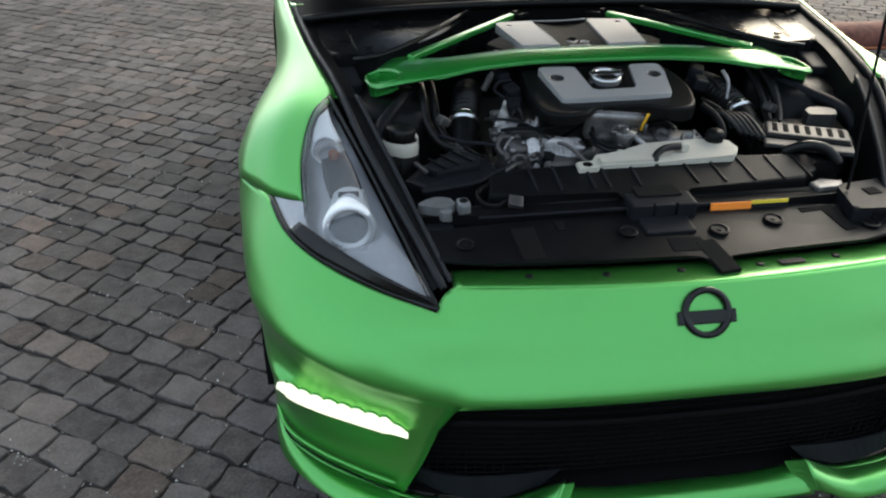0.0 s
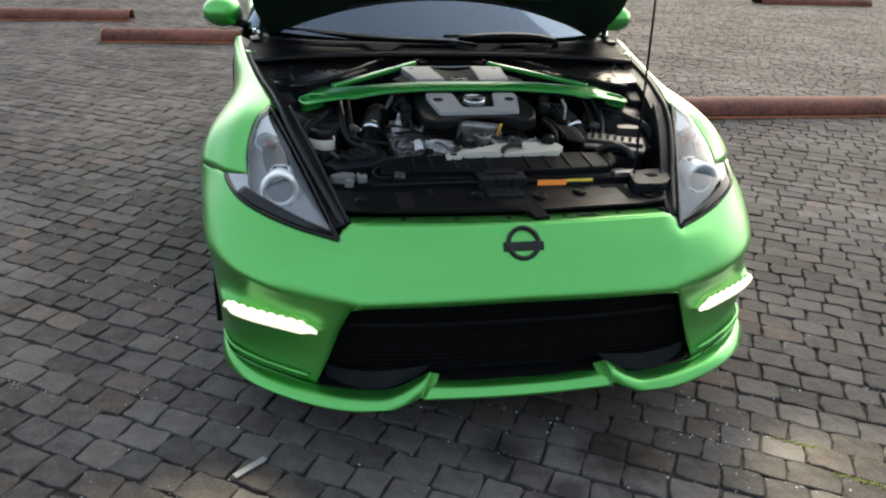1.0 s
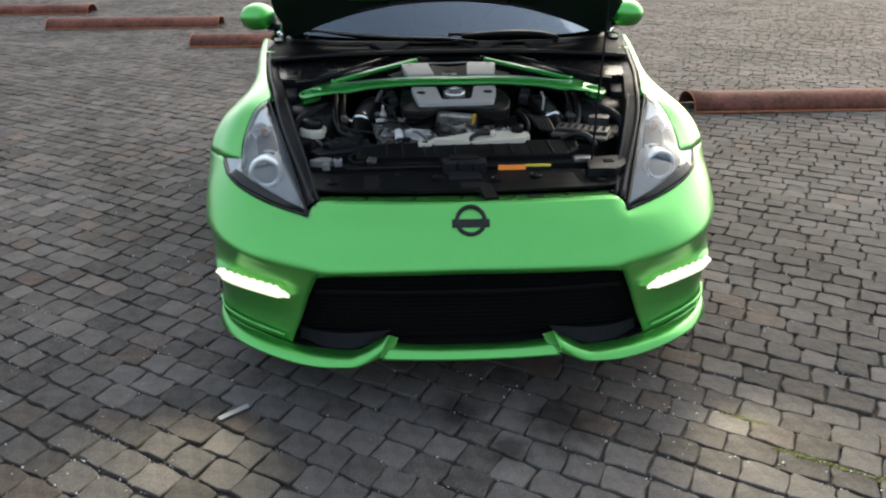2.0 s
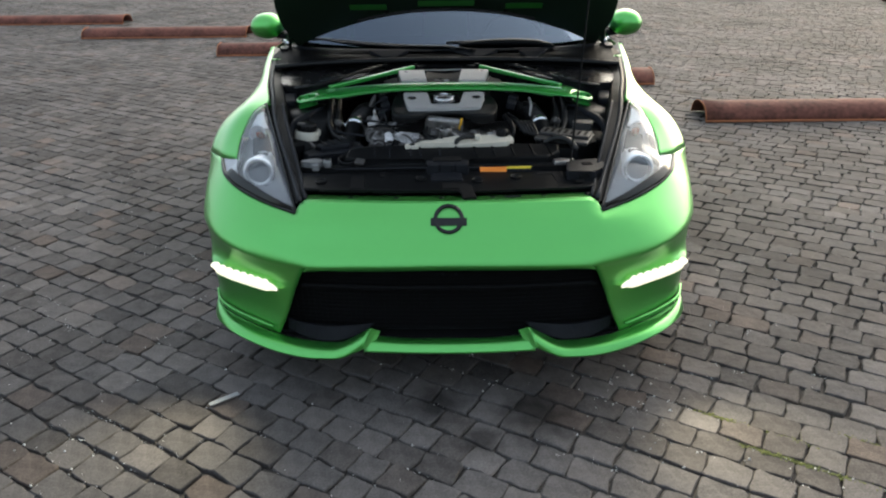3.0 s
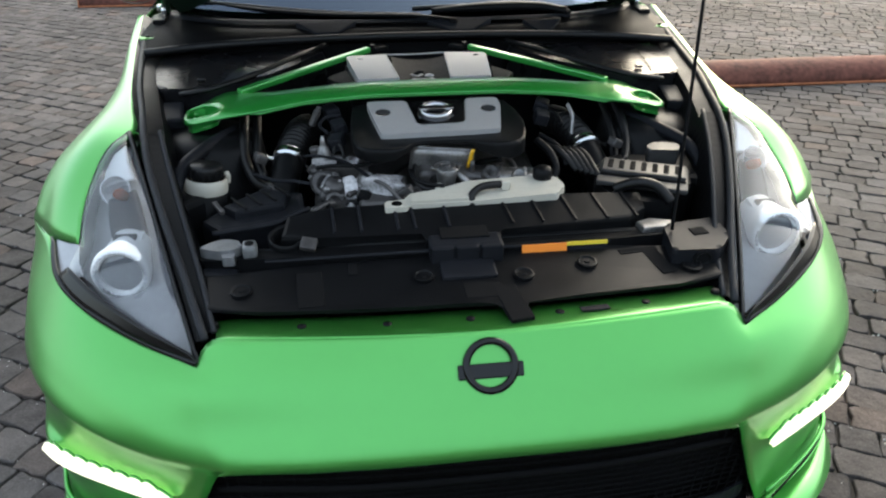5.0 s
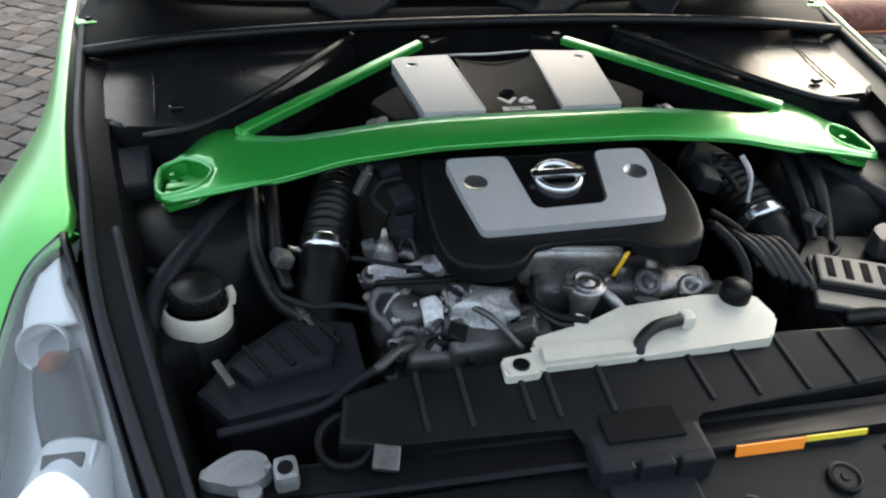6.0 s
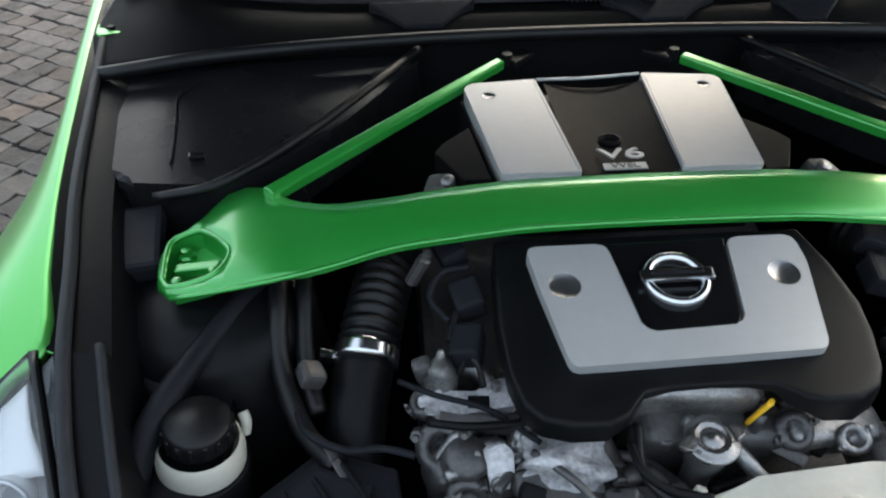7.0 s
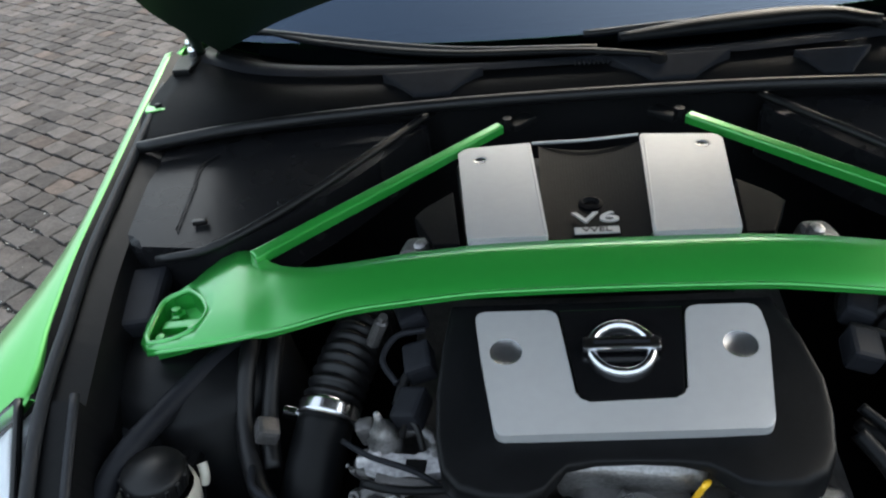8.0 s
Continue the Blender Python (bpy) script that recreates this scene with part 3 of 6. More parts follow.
# headlamps
for s in (1, -1):
    side = (lambda c: c) if s > 0 else flip
    inner = [(.512, .178, .632), (.56, .31, .700), (.61, .45, .766), (.66, .59, .826), (.705, .715, .874)]
    outer = [(.512, .178, .632), (.62, .244, .646), (.728, .326, .667), (.80, .412, .688), (.845, .540, .711), (.808, .50, .722), (.770, .468, .728), (.772, .53, .765), (.766, .60, .805), (.742, .67, .852), (.705, .715, .874)]
    mid = [(.512, .178, .634), (.60, .28, .685), (.67, .37, .722), (.715, .45, .757), (.738, .53, .792), (.735, .60, .823), (.70, .70, .871)]
    edge = outer[:3] + [(.778, .385, .681), (.782, .43, .704), (.771, .472, .730)] + outer[7:]
    lamp = part("headlamp", skin([side([(x, y + .02, z - .035) for x, y, z in inner]), side([(x, y + .02, z - .050) for x, y, z in mid]), side([(x - .01, y + .03, z - .03) for x, y, z in edge])], 36, 12), HOUSING, car, "long swept headlamp with a clear lens over a grey bowl", smooth=True)
    lens = bmesh.new()
    rows = []
    for a, b in zip(spline(side(inner), 44), spline(side(edge), 44)):
        d = b - a
        rows.append([a + d * u + Vector((0, -.35, 1)).normalized() * .52 * d.length * u * (1 - u) for u in [j / 9 for j in range(10)]])
    skin(rows, bm=lens, ready=True)
    part("lens", lens, LENS, lamp, smooth=True).visible_shadow = False
    hook = bmesh.new()
    skin([side([(.770, .470, .728), (.80, .490, .722), (.845, .540, .711)]), side([(.768, .44, .705), (.80, .455, .700), (.83, .475, .696)]), side([(.755, .41, .69), (.78, .40, .685), (.80, .412, .688)])], 8, bm=hook)
    part("lamp_hook", hook, HOUSING, lamp, "clear hooked outer end of the lamp", smooth=True)
    part("lens_rim", tube(side([(x, y - .002, z - .001) for x, y, z in outer[:5]]), .008, 6, 30), GLOSSBLK, lamp, smooth=True)
    border = [(.512, .178, .633), (.62, .242, .646), (.728, .324, .667), (.772, .370, .679), (.800, .412, .689)]
    inside = [(.520, .190, .640), (.610, .253, .661), (.705, .333, .687), (.745, .378, .697), (.775, .415, .702)]
    part("lens_border", skin([side([(x, y - .003, z + .003) for x, y, z in border]), side([(x, y - .010, z + .012) for x, y, z in inside])], 24, 5), GLOSSBLK, lamp, "black border along the lower edge of the lens", smooth=True, solid=-0.003)
    part("inner_rim", tube(side([(x - .002, y, z - .002) for x, y, z in inner]), .006, 6, 30), GLOSSBLK, lamp, smooth=True)
    part("notch_rim", tube(side([(x, y, z - .001) for x, y, z in outer[6:]]), .0022, 6, 26), GLOSSBLK, lamp, smooth=True)
    aim = look((s * .673, .386, .707), (s * .72, -1.5, .75)) @ pose(0, 0, 0, 180)
    proj = part("projector", lathe([(.050, -.03), (.056, .0), (.0545, .010), (.051, .013), (.042, .011), (.039, .0), (.038, -.05)], aim, 40), FROST, lamp, "bright faceted ring round the projector", smooth=True)
    for k in range(28):
        a = 2 * math.pi * k / 28
        part("ring_facet", box((.009, .006, .004), aim @ pose(.047 * math.cos(a), .047 * math.sin(a), .0125, 0, 0, math.degrees(a) + 90), .001, seg=1), LAMPCHROME, proj)
    part("projector_lens", lathe([(.039, .003), (.030, .006), (.016, .008), (0, .0085)], aim, 28), LAMPGLASS, proj, smooth=True)
    shroud = part("projector_shroud", tube(side([(.673, .391, .708), (.672, .42, .711), (.671, .450, .716), (.670, .476, .722)]), lambda k: .052 - .014 * k, 28, 24), FROST, lamp, "white shroud over the projector", smooth=True)
    part("shroud_slot", box((.044, .020, .012), pose(s * .671, .438, .7505, 22, 0, 0), .003), CHANNEL, shroud)
    part("shroud_rib", box((.005, .05, .014), pose(s * .643, .440, .742, 18, 0, s * 6), .002), FROST, shroud)
    part("lamp_channel", skin([side([(.640, .476, .738), (.654, .52, .764), (.674, .575, .797)]), side([(.676, .482, .724), (.687, .52, .748), (.700, .575, .785)]), side([(.712, .485, .726), (.722, .52, .750), (.728, .565, .780)])], 10, 8), CHANNEL, lamp, "dark channel behind the projector", smooth=True, solid=0.006)
    bowl = part("indicator_bowl", lathe([(.029, .016), (.027, .0), (.021, -.018), (.010, -.028), (0, -.03)], pose(s * .716, .600, .784, 62, 0, s * 6), 28), FROST, lamp, "white indicator reflector", smooth=True)
    part("bowl_rim", lathe([(.029, .016), (.032, .018), (.032, .012), (.029, .010)], pose(s * .716, .600, .784, 62, 0, s * 6), 28), LAMPCHROME, bowl, smooth=True)
    part("indicator_bulb", lathe([(0, .026), (.010, .022), (.0135, .006), (.010, -.018)], pose(s * .698, .562, .790, 58, 0, s * 8), 16), AMBER, lamp, "amber indicator bulb", smooth=True)
    part("top_reflector", skin([side([(.680, .615, .802), (.700, .655, .828), (.708, .69, .852)]), side([(.715, .612, .798), (.722, .645, .820), (.720, .68, .845)]), side([(.745, .60, .792), (.744, .635, .814), (.730, .67, .840)])], 10, 8), FROST, lamp, smooth=True, solid=0.004)
    part("side_reflector", box((.042, .016, .026), pose(s * .748, .364, .674, 20, 0, s * 40), .008), LAMPCHROME, lamp)
    part("side_facet", box((.03, .018, .026), pose(s * .785, .412, .683, 16, 0, s * 48), .006), LAMPCHROME, lamp)

# front wings
wheel_y, wheel_z = .845, .335
for s in (1, -1):
    side = (lambda c: c) if s > 0 else flip
    G0 = [(.770, .468, .728), (.774, .53, .766), (.762, .60, .806), (.735, .67, .852), (.690, .716, .873), (.714, .82, .889), (.748, .96, .899), (.786, 1.16, .908), (.820, 1.36, .921), (.842, 1.52, .933), (.858, 1.64, .945)]
    G1 = [(.851, .54, .714), (.838, .572, .755), (.822, .618, .797), (.800, .675, .838), (.778, .740, .866), (.768, .83, .880), (.776, .97, .890), (.808, 1.17, .901), (.841, 1.37, .915), (.862, 1.52, .928), (.876, 1.64, .94)]
    G1b = [(.890, .600, .710), (.882, .628, .742), (.868, .665, .782), (.850, .710, .815), (.838, .765, .834), (.832, .84, .842), (.828, .98, .848), (.838, 1.18, .857), (.864, 1.38, .872), (.880, 1.52, .882), (.889, 1.64, .89)]
    G2 = [(.924, .655, .707), (.920, .675, .724), (.915, .70, .746), (.908, .735, .766), (.904, .775, .778), (.901, .84, .784), (.892, .98, .782), (.873, 1.18, .772), (.878, 1.38, .76), (.885, 1.52, .77), (.893, 1.64, .775)]
    G3 = [(.936, .700, .662), (.937, .712, .680), (.938, .73, .694), (.939, .75, .704), (.940, .78, .710), (.940, .85, .712), (.936, .98, .695), (.920, 1.14, .62), (.895, 1.34, .60), (.893, 1.52, .60), (.895, 1.64, .60)]
    wing = part("front_wing", skin([side(c) for c in (G0, G1, G1b, G2, G3)], 44, 22), GREEN, car, "swollen satin green front wing", smooth=True, solid=0.01)
    part("seam", tube(side([(.847, .530, .711), (.890, .600, .706), (.922, .656, .702), (.934, .70, .670)]), .0018, 6), DEEP, wing)
    # inner flange of the bonnet gap and its seal
    part("gutter", skin([side([(x, y, z) for x, y, z in G0[4:]]), side([(x - .022, y, z - .012) for x, y, z in G0[4:]]), side([(x - .060, y, z - .022) for x, y, z in G0[4:]]), side([(x - .075, y, z - .07) for x, y, z in G0[4:]]), side([(x - .085, y, z - .30) for x, y, z in G0[4:]])], 30), BLACK, car, "black gutter beside the engine bay", smooth=False)
    part("wing_fold", skin([side([(x - .001, y, z - .001) for x, y, z in G0[4:]]), side([(x - .009, y, z - .006) for x, y, z in G0[4:]]), side([(x - .013, y, z - .022) for x, y, z in G0[4:]])], 30), GREEN, wing, smooth=True, solid=0.003)
    part("edge_seal", tube(side([(.498, .20, .664), (.545, .33, .716), (.60, .47, .782), (.645, .60, .835), (.672, .71, .870), (.698, .83, .885), (.732, .97, .895), (.77, 1.17, .904), (.804, 1.37, .916), (.825, 1.5, .926)]), .008, 8, 50), TRIMGREY, car, "dark grey rubber bonnet seal", smooth=True)
    part("lamp_panel", skin([side([(.518, .215, .648), (.556, .325, .700), (.606, .46, .766), (.650, .60, .826), (.684, .715, .870)]), side([(.492, .225, .664), (.515, .34, .706), (.558, .47, .770), (.600, .60, .822), (.634, .72, .862)]), side([(.468, .235, .62), (.500, .36, .64), (.54, .48, .68), (.58, .60, .72), (.61, .74, .76)]), side([(.46, .25, .40), (.50, .37, .40), (.54, .48, .40), (.58, .60, .40), (.61, .74, .40)])], 24), BLACK, car, "black panel between headlamp and engine bay", smooth=False)
    part("seal_lip", tube(side([(.483, .217, .667), (.520, .345, .713), (.564, .475, .778), (.606, .605, .83), (.640, .725, .868)]), .006, 6, 30), TRIMGREY, car, smooth=True)
    # bracket at the hinge
    part("hinge", prism([(s * .765, 1.50), (s * .80, 1.50), (s * .815, 1.57), (s * .79, 1.61), (s * .76, 1.58)], .905, .955, .004), BLACK, car, "small dark hinge bracket")
    for y, z in ((1.56, .972), (1.60, .975)):
        part("hinge_bolt", lathe([(.008, -.012), (.009, 0), (.007, .006), (0, .007)], pose(s * (.775 + (y - 1.56) * .5), y, z), 10), CHROME, car)
    tab = part("wing_tab", prism(rounded([(s * .772, 1.385), (s * .815, 1.375), (s * .825, 1.425), (s * .785, 1.425)], .009), .918, .926, .003), GREEN, wing)
    part("tab_bolt", lathe([(.007, -.004), (.007, .003), (.005, .005), (0, .005)], pose(s * .797, 1.40, .926), 10), BLACK, tab)


def arch_z(y, base):
    z = base
    for cy in (wheel_y, 3.40):
        d = abs(y - cy)
        if d < .385:
            z = max(z, wheel_z + math.sqrt(.385 ** 2 - d * d))
    return z


# doors, quarters and sills
for s in (1, -1):
    side = (lambda c: c) if s > 0 else flip
    ys = [1.19 + i * (1.64 - 1.19) / 9 for i in range(10)]
    rows = [[(s * (.905 - .03 * (1 - k)), y, arch_z(y, .17) + (.60 - arch_z(y, .17)) * k) for y in ys] for k in (0, .4, 1)]
    part("wing_lower", skin([[Vector(p) for p in r] for r in rows], ready=True), GREEN, car, smooth=True, solid=0.008)
    ys = [1.645 + i * (4.12 - 1.645) / 49 for i in range(50)]
    rows = []
    for k in (0, .15, .4, .7, .9, 1):
        row = []
        for y in ys:
            w = .895 + .045 * math.exp(-((y - 3.4) / .45) ** 2) - max(0, y - 3.6) ** 2 * .35
            belt = .93 + .04 * math.exp(-((y - 3.3) / .6) ** 2)
            zb = arch_z(y, .17)
            inset = (.03 if k == 0 else 0) + (.03 if k == 1 else (.005 if k == .9 else 0))
            row.append(Vector((s * (w - inset), y, zb + (belt - zb) * k)))
        rows.append(row)
    part("body_side", skin(rows, ready=True), GREEN, car, "green door and rear quarter", smooth=True, solid=0.01)
    part("door_gap", tube(side([(.872, 1.66, .93), (.90, 1.66, .80), (.902, 1.68, .4), (.89, 1.70, .22)]), .004, 5), DEEP, car)
    part("door_gap", tube(side([(.868, 2.78, .955), (.903, 2.78, .8), (.903, 2.70, .45), (.885, 2.62, .22)]), .004, 5), DEEP, car)
    part("door_handle", box((.02, .16, .03), pose(s * .905, 2.58, .80), .008), CHROME, car)
    # glasshouse
    cant = [(.735, 1.70, .985), (.68, 1.95, 1.115), (.61, 2.2, 1.215), (.575, 2.55, 1.255), (.58, 2.9, 1.21), (.62, 3.25, 1.10), (.70, 3.55, .985)]
    beltl = [(.865, 1.72, .94), (.862, 1.95, .945), (.86, 2.2, .95), (.86, 2.5, .955), (.862, 2.85, .963), (.865, 3.15, .968), (.85, 3.5, .97)]
    part("side_window", skin([side(cant), side([((a[0] + b[0]) / 2 + .02, (a[1] + b[1]) / 2, (a[2] + b[2]) / 2) for a, b in zip(cant, beltl)]), side(beltl)], 24, 6), WINDSCREEN, car, "dark side window", smooth=True)
    part("pillar", tube(side(cant), .022, 8, 36, flat=.7), GREEN, car, "green windscreen pillar and roof rail", smooth=True)
    # door mirror
    mir = part("door_mirror", lathe([(0, -.075), (.05, -.07), (.082, -.045), (.09, 0), (.088, .02)], pose(s * .955, 1.955, 1.002, -90) @ Matrix.Diagonal((.98, .74, 1.1, 1)), 30), GREEN, car, "green door mirror with a black foot", smooth=True)
    part("mirror_foot", tube(side([(.845, 1.93, .945), (.88, 1.945, .955), (.94, 1.955, .965)]), .022, 8), BLACK, mir, smooth=True)
    part("mirror_base", lathe([(.088, .0), (.092, .006), (.088, .012)], pose(s * .955, 1.955, .982, -90) @ Matrix.Diagonal((.96, .68, 1.1, 1)), 30), BLACK, mir, smooth=True)
    part("mirror_pane", lathe([(0, .018), (.084, .018)], pose(s * .955, 1.955, 1.002, -90) @ Matrix.Diagonal((.96, .72, -1.1, 1)), 30), CHROME, mir)

# screen, roof, tail
S0 = [(0, 1.400, .950), (.3, 1.432, .951), (.55, 1.505, .955), (.745, 1.612, .963)]
S1 = [(0, 1.78, 1.13), (.3, 1.80, 1.125), (.52, 1.86, 1.115), (.68, 1.95, 1.110)]
S2 = [(0, 2.10, 1.262), (.3, 2.11, 1.258), (.5, 2.15, 1.24), (.605, 2.2, 1.217)]
part("windscreen", skin([both(c) for c in (S0, S1, S2)], 40, 14), WINDSCREEN, car, "raked windscreen mirroring the sky", smooth=True)
R1 = [(0, 2.5, 1.312), (.3, 2.5, 1.305), (.48, 2.52, 1.285), (.578, 2.55, 1.256)]
R2 = [(0, 2.85, 1.292), (.3, 2.85, 1.285), (.48, 2.87, 1.25), (.582, 2.9, 1.212)]
part("roof", skin([both(c) for c in (S2, R1, R2)], 40, 14), GREEN, car, "green roof", smooth=True, solid=0.01)
T1 = [(0, 3.35, 1.14), (.3, 3.35, 1.13), (.5, 3.35, 1.10), (.635, 3.3, 1.085)]
T2 = [(0, 3.85, .985), (.3, 3.85, .98), (.55, 3.8, .97), (.72, 3.62, .97)]
part("rear_window", skin([both(c) for c in (R2, T1, T2)], 40, 14), WINDSCREEN, car, "dark sloping rear window", smooth=True)
T3 = [(0, 4.16, .90), (.4, 4.15, .90), (.7, 4.05, .91), (.83, 3.9, .93)]
T4 = [(0, 4.235, .78), (.4, 4.22, .78), (.72, 4.14, .79), (.84, 4.10, .80)]
T5 = [(0, 4.25, .50), (.4, 4.24, .50), (.74, 4.18, .50), (.835, 4.115, .50)]
T6 = [(0, 4.18, .22), (.4, 4.17, .22), (.72, 4.13, .22), (.815, 4.11, .22)]
part("tail", skin([both(c) for c in (T2, T3, T4, T5, T6)], 44, 24), GREEN, car, "rounded green tail", smooth=True, solid=0.01)
for s in (1, -1):
    side = (lambda c: c) if s > 0 else flip
    part("rear_shoulder", skin([side([(.70, 3.55, .985), (.72, 3.62, .97), (.78, 3.75, .955), (.83, 3.9, .93), (.845, 4.1, .90)]), side([(.862, 3.3, .97), (.868, 3.5, .968), (.87, 3.75, .955), (.85, 4.0, .94), (.82, 4.11, .93)])], 20), GREEN, car, smooth=True, solid=0.008)
    part("tail_lamp", tube(side([(.55, 4.205, .80), (.68, 4.165, .81), (.78, 4.125, .83)]), lambda k: .03 + .02 * k, 10), TAIL, car, "red tail lamp", smooth=True)
part("floor_pan", box((1.5, 2.9, .04), pose(0, 2.65, .2), .01), BLACK, car)
part("front_undertray", box((1.3, .42, .02), pose(0, .34, .2), .005), BLACK, car)

# cabin, seen dimly through the screen
part("dashboard", prism([(-.66, 1.62), (.66, 1.62), (.62, 2.0), (-.62, 2.0)], .6, lambda x, y: .955 - (y - 1.62) * .05, .02), INTERIOR, car, "dark dashboard")
for s in (1, -1):
    seat = part("seat", box((.46, .5, .16), pose(s * .37, 2.55, .45), .05), INTERIOR, car, "dark bucket seat")
    part("backrest", box((.46, .14, .56), pose(s * .37, 2.83, .76, -18), .05), INTERIOR, seat)
    part("headrest", box((.24, .10, .17), pose(s * .37, 2.93, 1.09, -14), .035), INTERIOR, seat)
bm = bmesh.new()
N = 26
tube([(.37 + .175 * math.cos(2 * math.pi * i / N), 2.13 + .06 * math.sin(2 * math.pi * i / N), .86 + .165 * math.sin(2 * math.pi * i / N)) for i in range(N + 1)], .014, 8, 60, bm)
part("steering_wheel", bm, RUBBER, car, smooth=True)

# wheels
def wheel(x, y):
    m = pose(x, y, wheel_z, 0, 90 if x > 0 else -90)
    w = part("wheel", lathe([(.24, -.12), (.31, -.125), (.333, -.10), (.335, 0), (.333, .07), (.31, .10), (.25, .098)], m, 40), TYRE, car, "low-profile road wheel on a dark alloy rim", smooth=True)
    part("rim", lathe([(.245, -.11), (.235, -.06), (.225, .06), (.24, .09), (.25, .096)], m, 40), RIM, w, smooth=True)
    bm = bmesh.new()
    for k in range(10):
        a = 36 * k
        box((.205, .03, .02), m @ pose(0, 0, 0, 0, 0, a) @ pose(.125, 0, .07, 0, 8), .005, bm, 1)
    part("spokes", bm, RIM, w)
    part("hub_cap", lathe([(0, .085), (.03, .083), (.04, .07), (.045, .05)], m, 20), RIM, w, smooth=True)
    part("brake_disc", lathe([(.05, -.02), (.165, -.02), (.165, .0), (.05, .0)], m, 32), DIRTY, w)


for x in (.80, -.80):
    for y in (wheel_y, 3.40):
        wheel(x, y)
for s in (1, -1):
    for cy in (wheel_y, 3.40):
        pts = [(s * .66, cy - .40 * math.cos(math.radians(a)), wheel_z - .1 + .44 * math.sin(math.radians(a))) for a in range(0, 181, 15)]
        pts2 = [(s * .90, p[1], p[2]) for p in pts]
        part("wheel_liner", skin([pts, pts2], 24), DEEP, car, smooth=True)

# ---- bonnet, propped up ----
hinge_m = Matrix.Translation((0, 1.60, .955)) @ Matrix.Rotation(radians(-53), 4, 'X') @ Matrix.Translation((0, -1.60, -.955))
H = [[(0, 1.412, .985), (.3, 1.442, .982), (.56, 1.525, .974), (.735, 1.612, .964)],
     [(0, 1.30, .972), (.35, 1.31, .967), (.62, 1.34, .947), (.785, 1.38, .927)],
     [(0, 1.05, .950), (.35, 1.05, .945), (.62, 1.06, .927), (.745, 1.06, .905)],
     [(0, .72, .892), (.33, .72, .888), (.58, .72, .882), (.690, .72, .872)],
     [(0, .40, .785), (.3, .405, .782), (.48, .42, .765), (.575, .43, .748)],
     [(0, .168, .675), (.25, .172, .673), (.42, .185, .668), (.495, .20, .662)]]


def lifted(curves, dz=0.0, inset=1.0):
    return [[hinge_m @ Vector((x * inset, y, z + dz)) for x, y, z in both(c)] for c in curves]


bonnet = part("bonnet", skin(lifted(H), 40, 30), GREEN, car, "raised green bonnet, dark underneath", smooth=True, solid=0.004)
# inner frame in the darkened green that stands for underside shade
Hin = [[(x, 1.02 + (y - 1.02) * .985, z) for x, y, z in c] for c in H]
part("inner_frame", skin(lifted(Hin, -.014, .997), 40, 30), SHADEDGREEN, bonnet, "inner frame of the bonnet, its green darkened for shade", smooth=True)
for x0, w in ((-.36, .17), (0, .26), (.36, .17)):
    part("frame_opening", box((w, .030, .004), hinge_m @ pose(x0, 1.335 + .1 * x0 * x0, .947 - .02 * abs(x0), 3), .001), GREEN, bonnet, "slot showing the green outer skin")
for x0, x1 in ((-.60, -.28), (-.22, .22), (.28, .60)):
    rows = []
    for y, dz in ((1.24, -.030), (1.22, -.040), (1.02, -.048), (.75, -.052), (.52, -.048), (.50, -.036)):
        k = min(1, .62 + (y - .4) * .5)
        zc = .955 - max(0, 1.1 - y) ** 1.6 * .33 - .01
        rows.append([hinge_m @ Vector((x0 * k + (x1 - x0) * k * u, y, zc + dz - .02 * abs(x0 * k + (x1 - x0) * k * u))) for u in [j / 8 for j in range(9)]])
    part("lining_pad", skin(rows, ready=True), DEEP, bonnet, "black felt lining", smooth=True, solid=-0.008)
part("rear_seal", tube([hinge_m @ Vector((x, 1.385 + .36 * x * x, .962 - .02 * x * x)) for x in (-.42, -.3, -.15, 0, .15, .3, .42)], .008, 8, 40), RUBBER, bonnet, smooth=True)
for s in (1, -1):
    part("washer_jet", box((.02, .012, .008), hinge_m @ pose(s * .28, 1.40, .966), .002), GLOSSBLK, bonnet)
    part("hinge_arm", tube([(s * .77, 1.585, .955), hinge_m @ Vector((s * .755, 1.50, .945)), hinge_m @ Vector((s * .72, 1.36, .93))], .011, 8, 14, flat=.6), SHADEDGREEN, bonnet, smooth=True)
part("prop_rod", tube([(.432, .372, .735), (.437, .385, .80), (.503, .60, 1.50), hinge_m @ Vector((.50, .42, .785))], .0036, 8, 40), DEEP, car, "thin black rod that props the bonnet", smooth=True)

# ---- engine bay ----
part("bay_floor", box((1.30, 1.15, .02), pose(0, .92, .33), 0), DEEP, car, "dark bottom of the engine bay")
part("bulkhead", prism([(-.80, 1.36), (.80, 1.36), (.80, 1.40), (-.80, 1.40)], .33, .90, 0), DEEP, car, "black bulkhead")

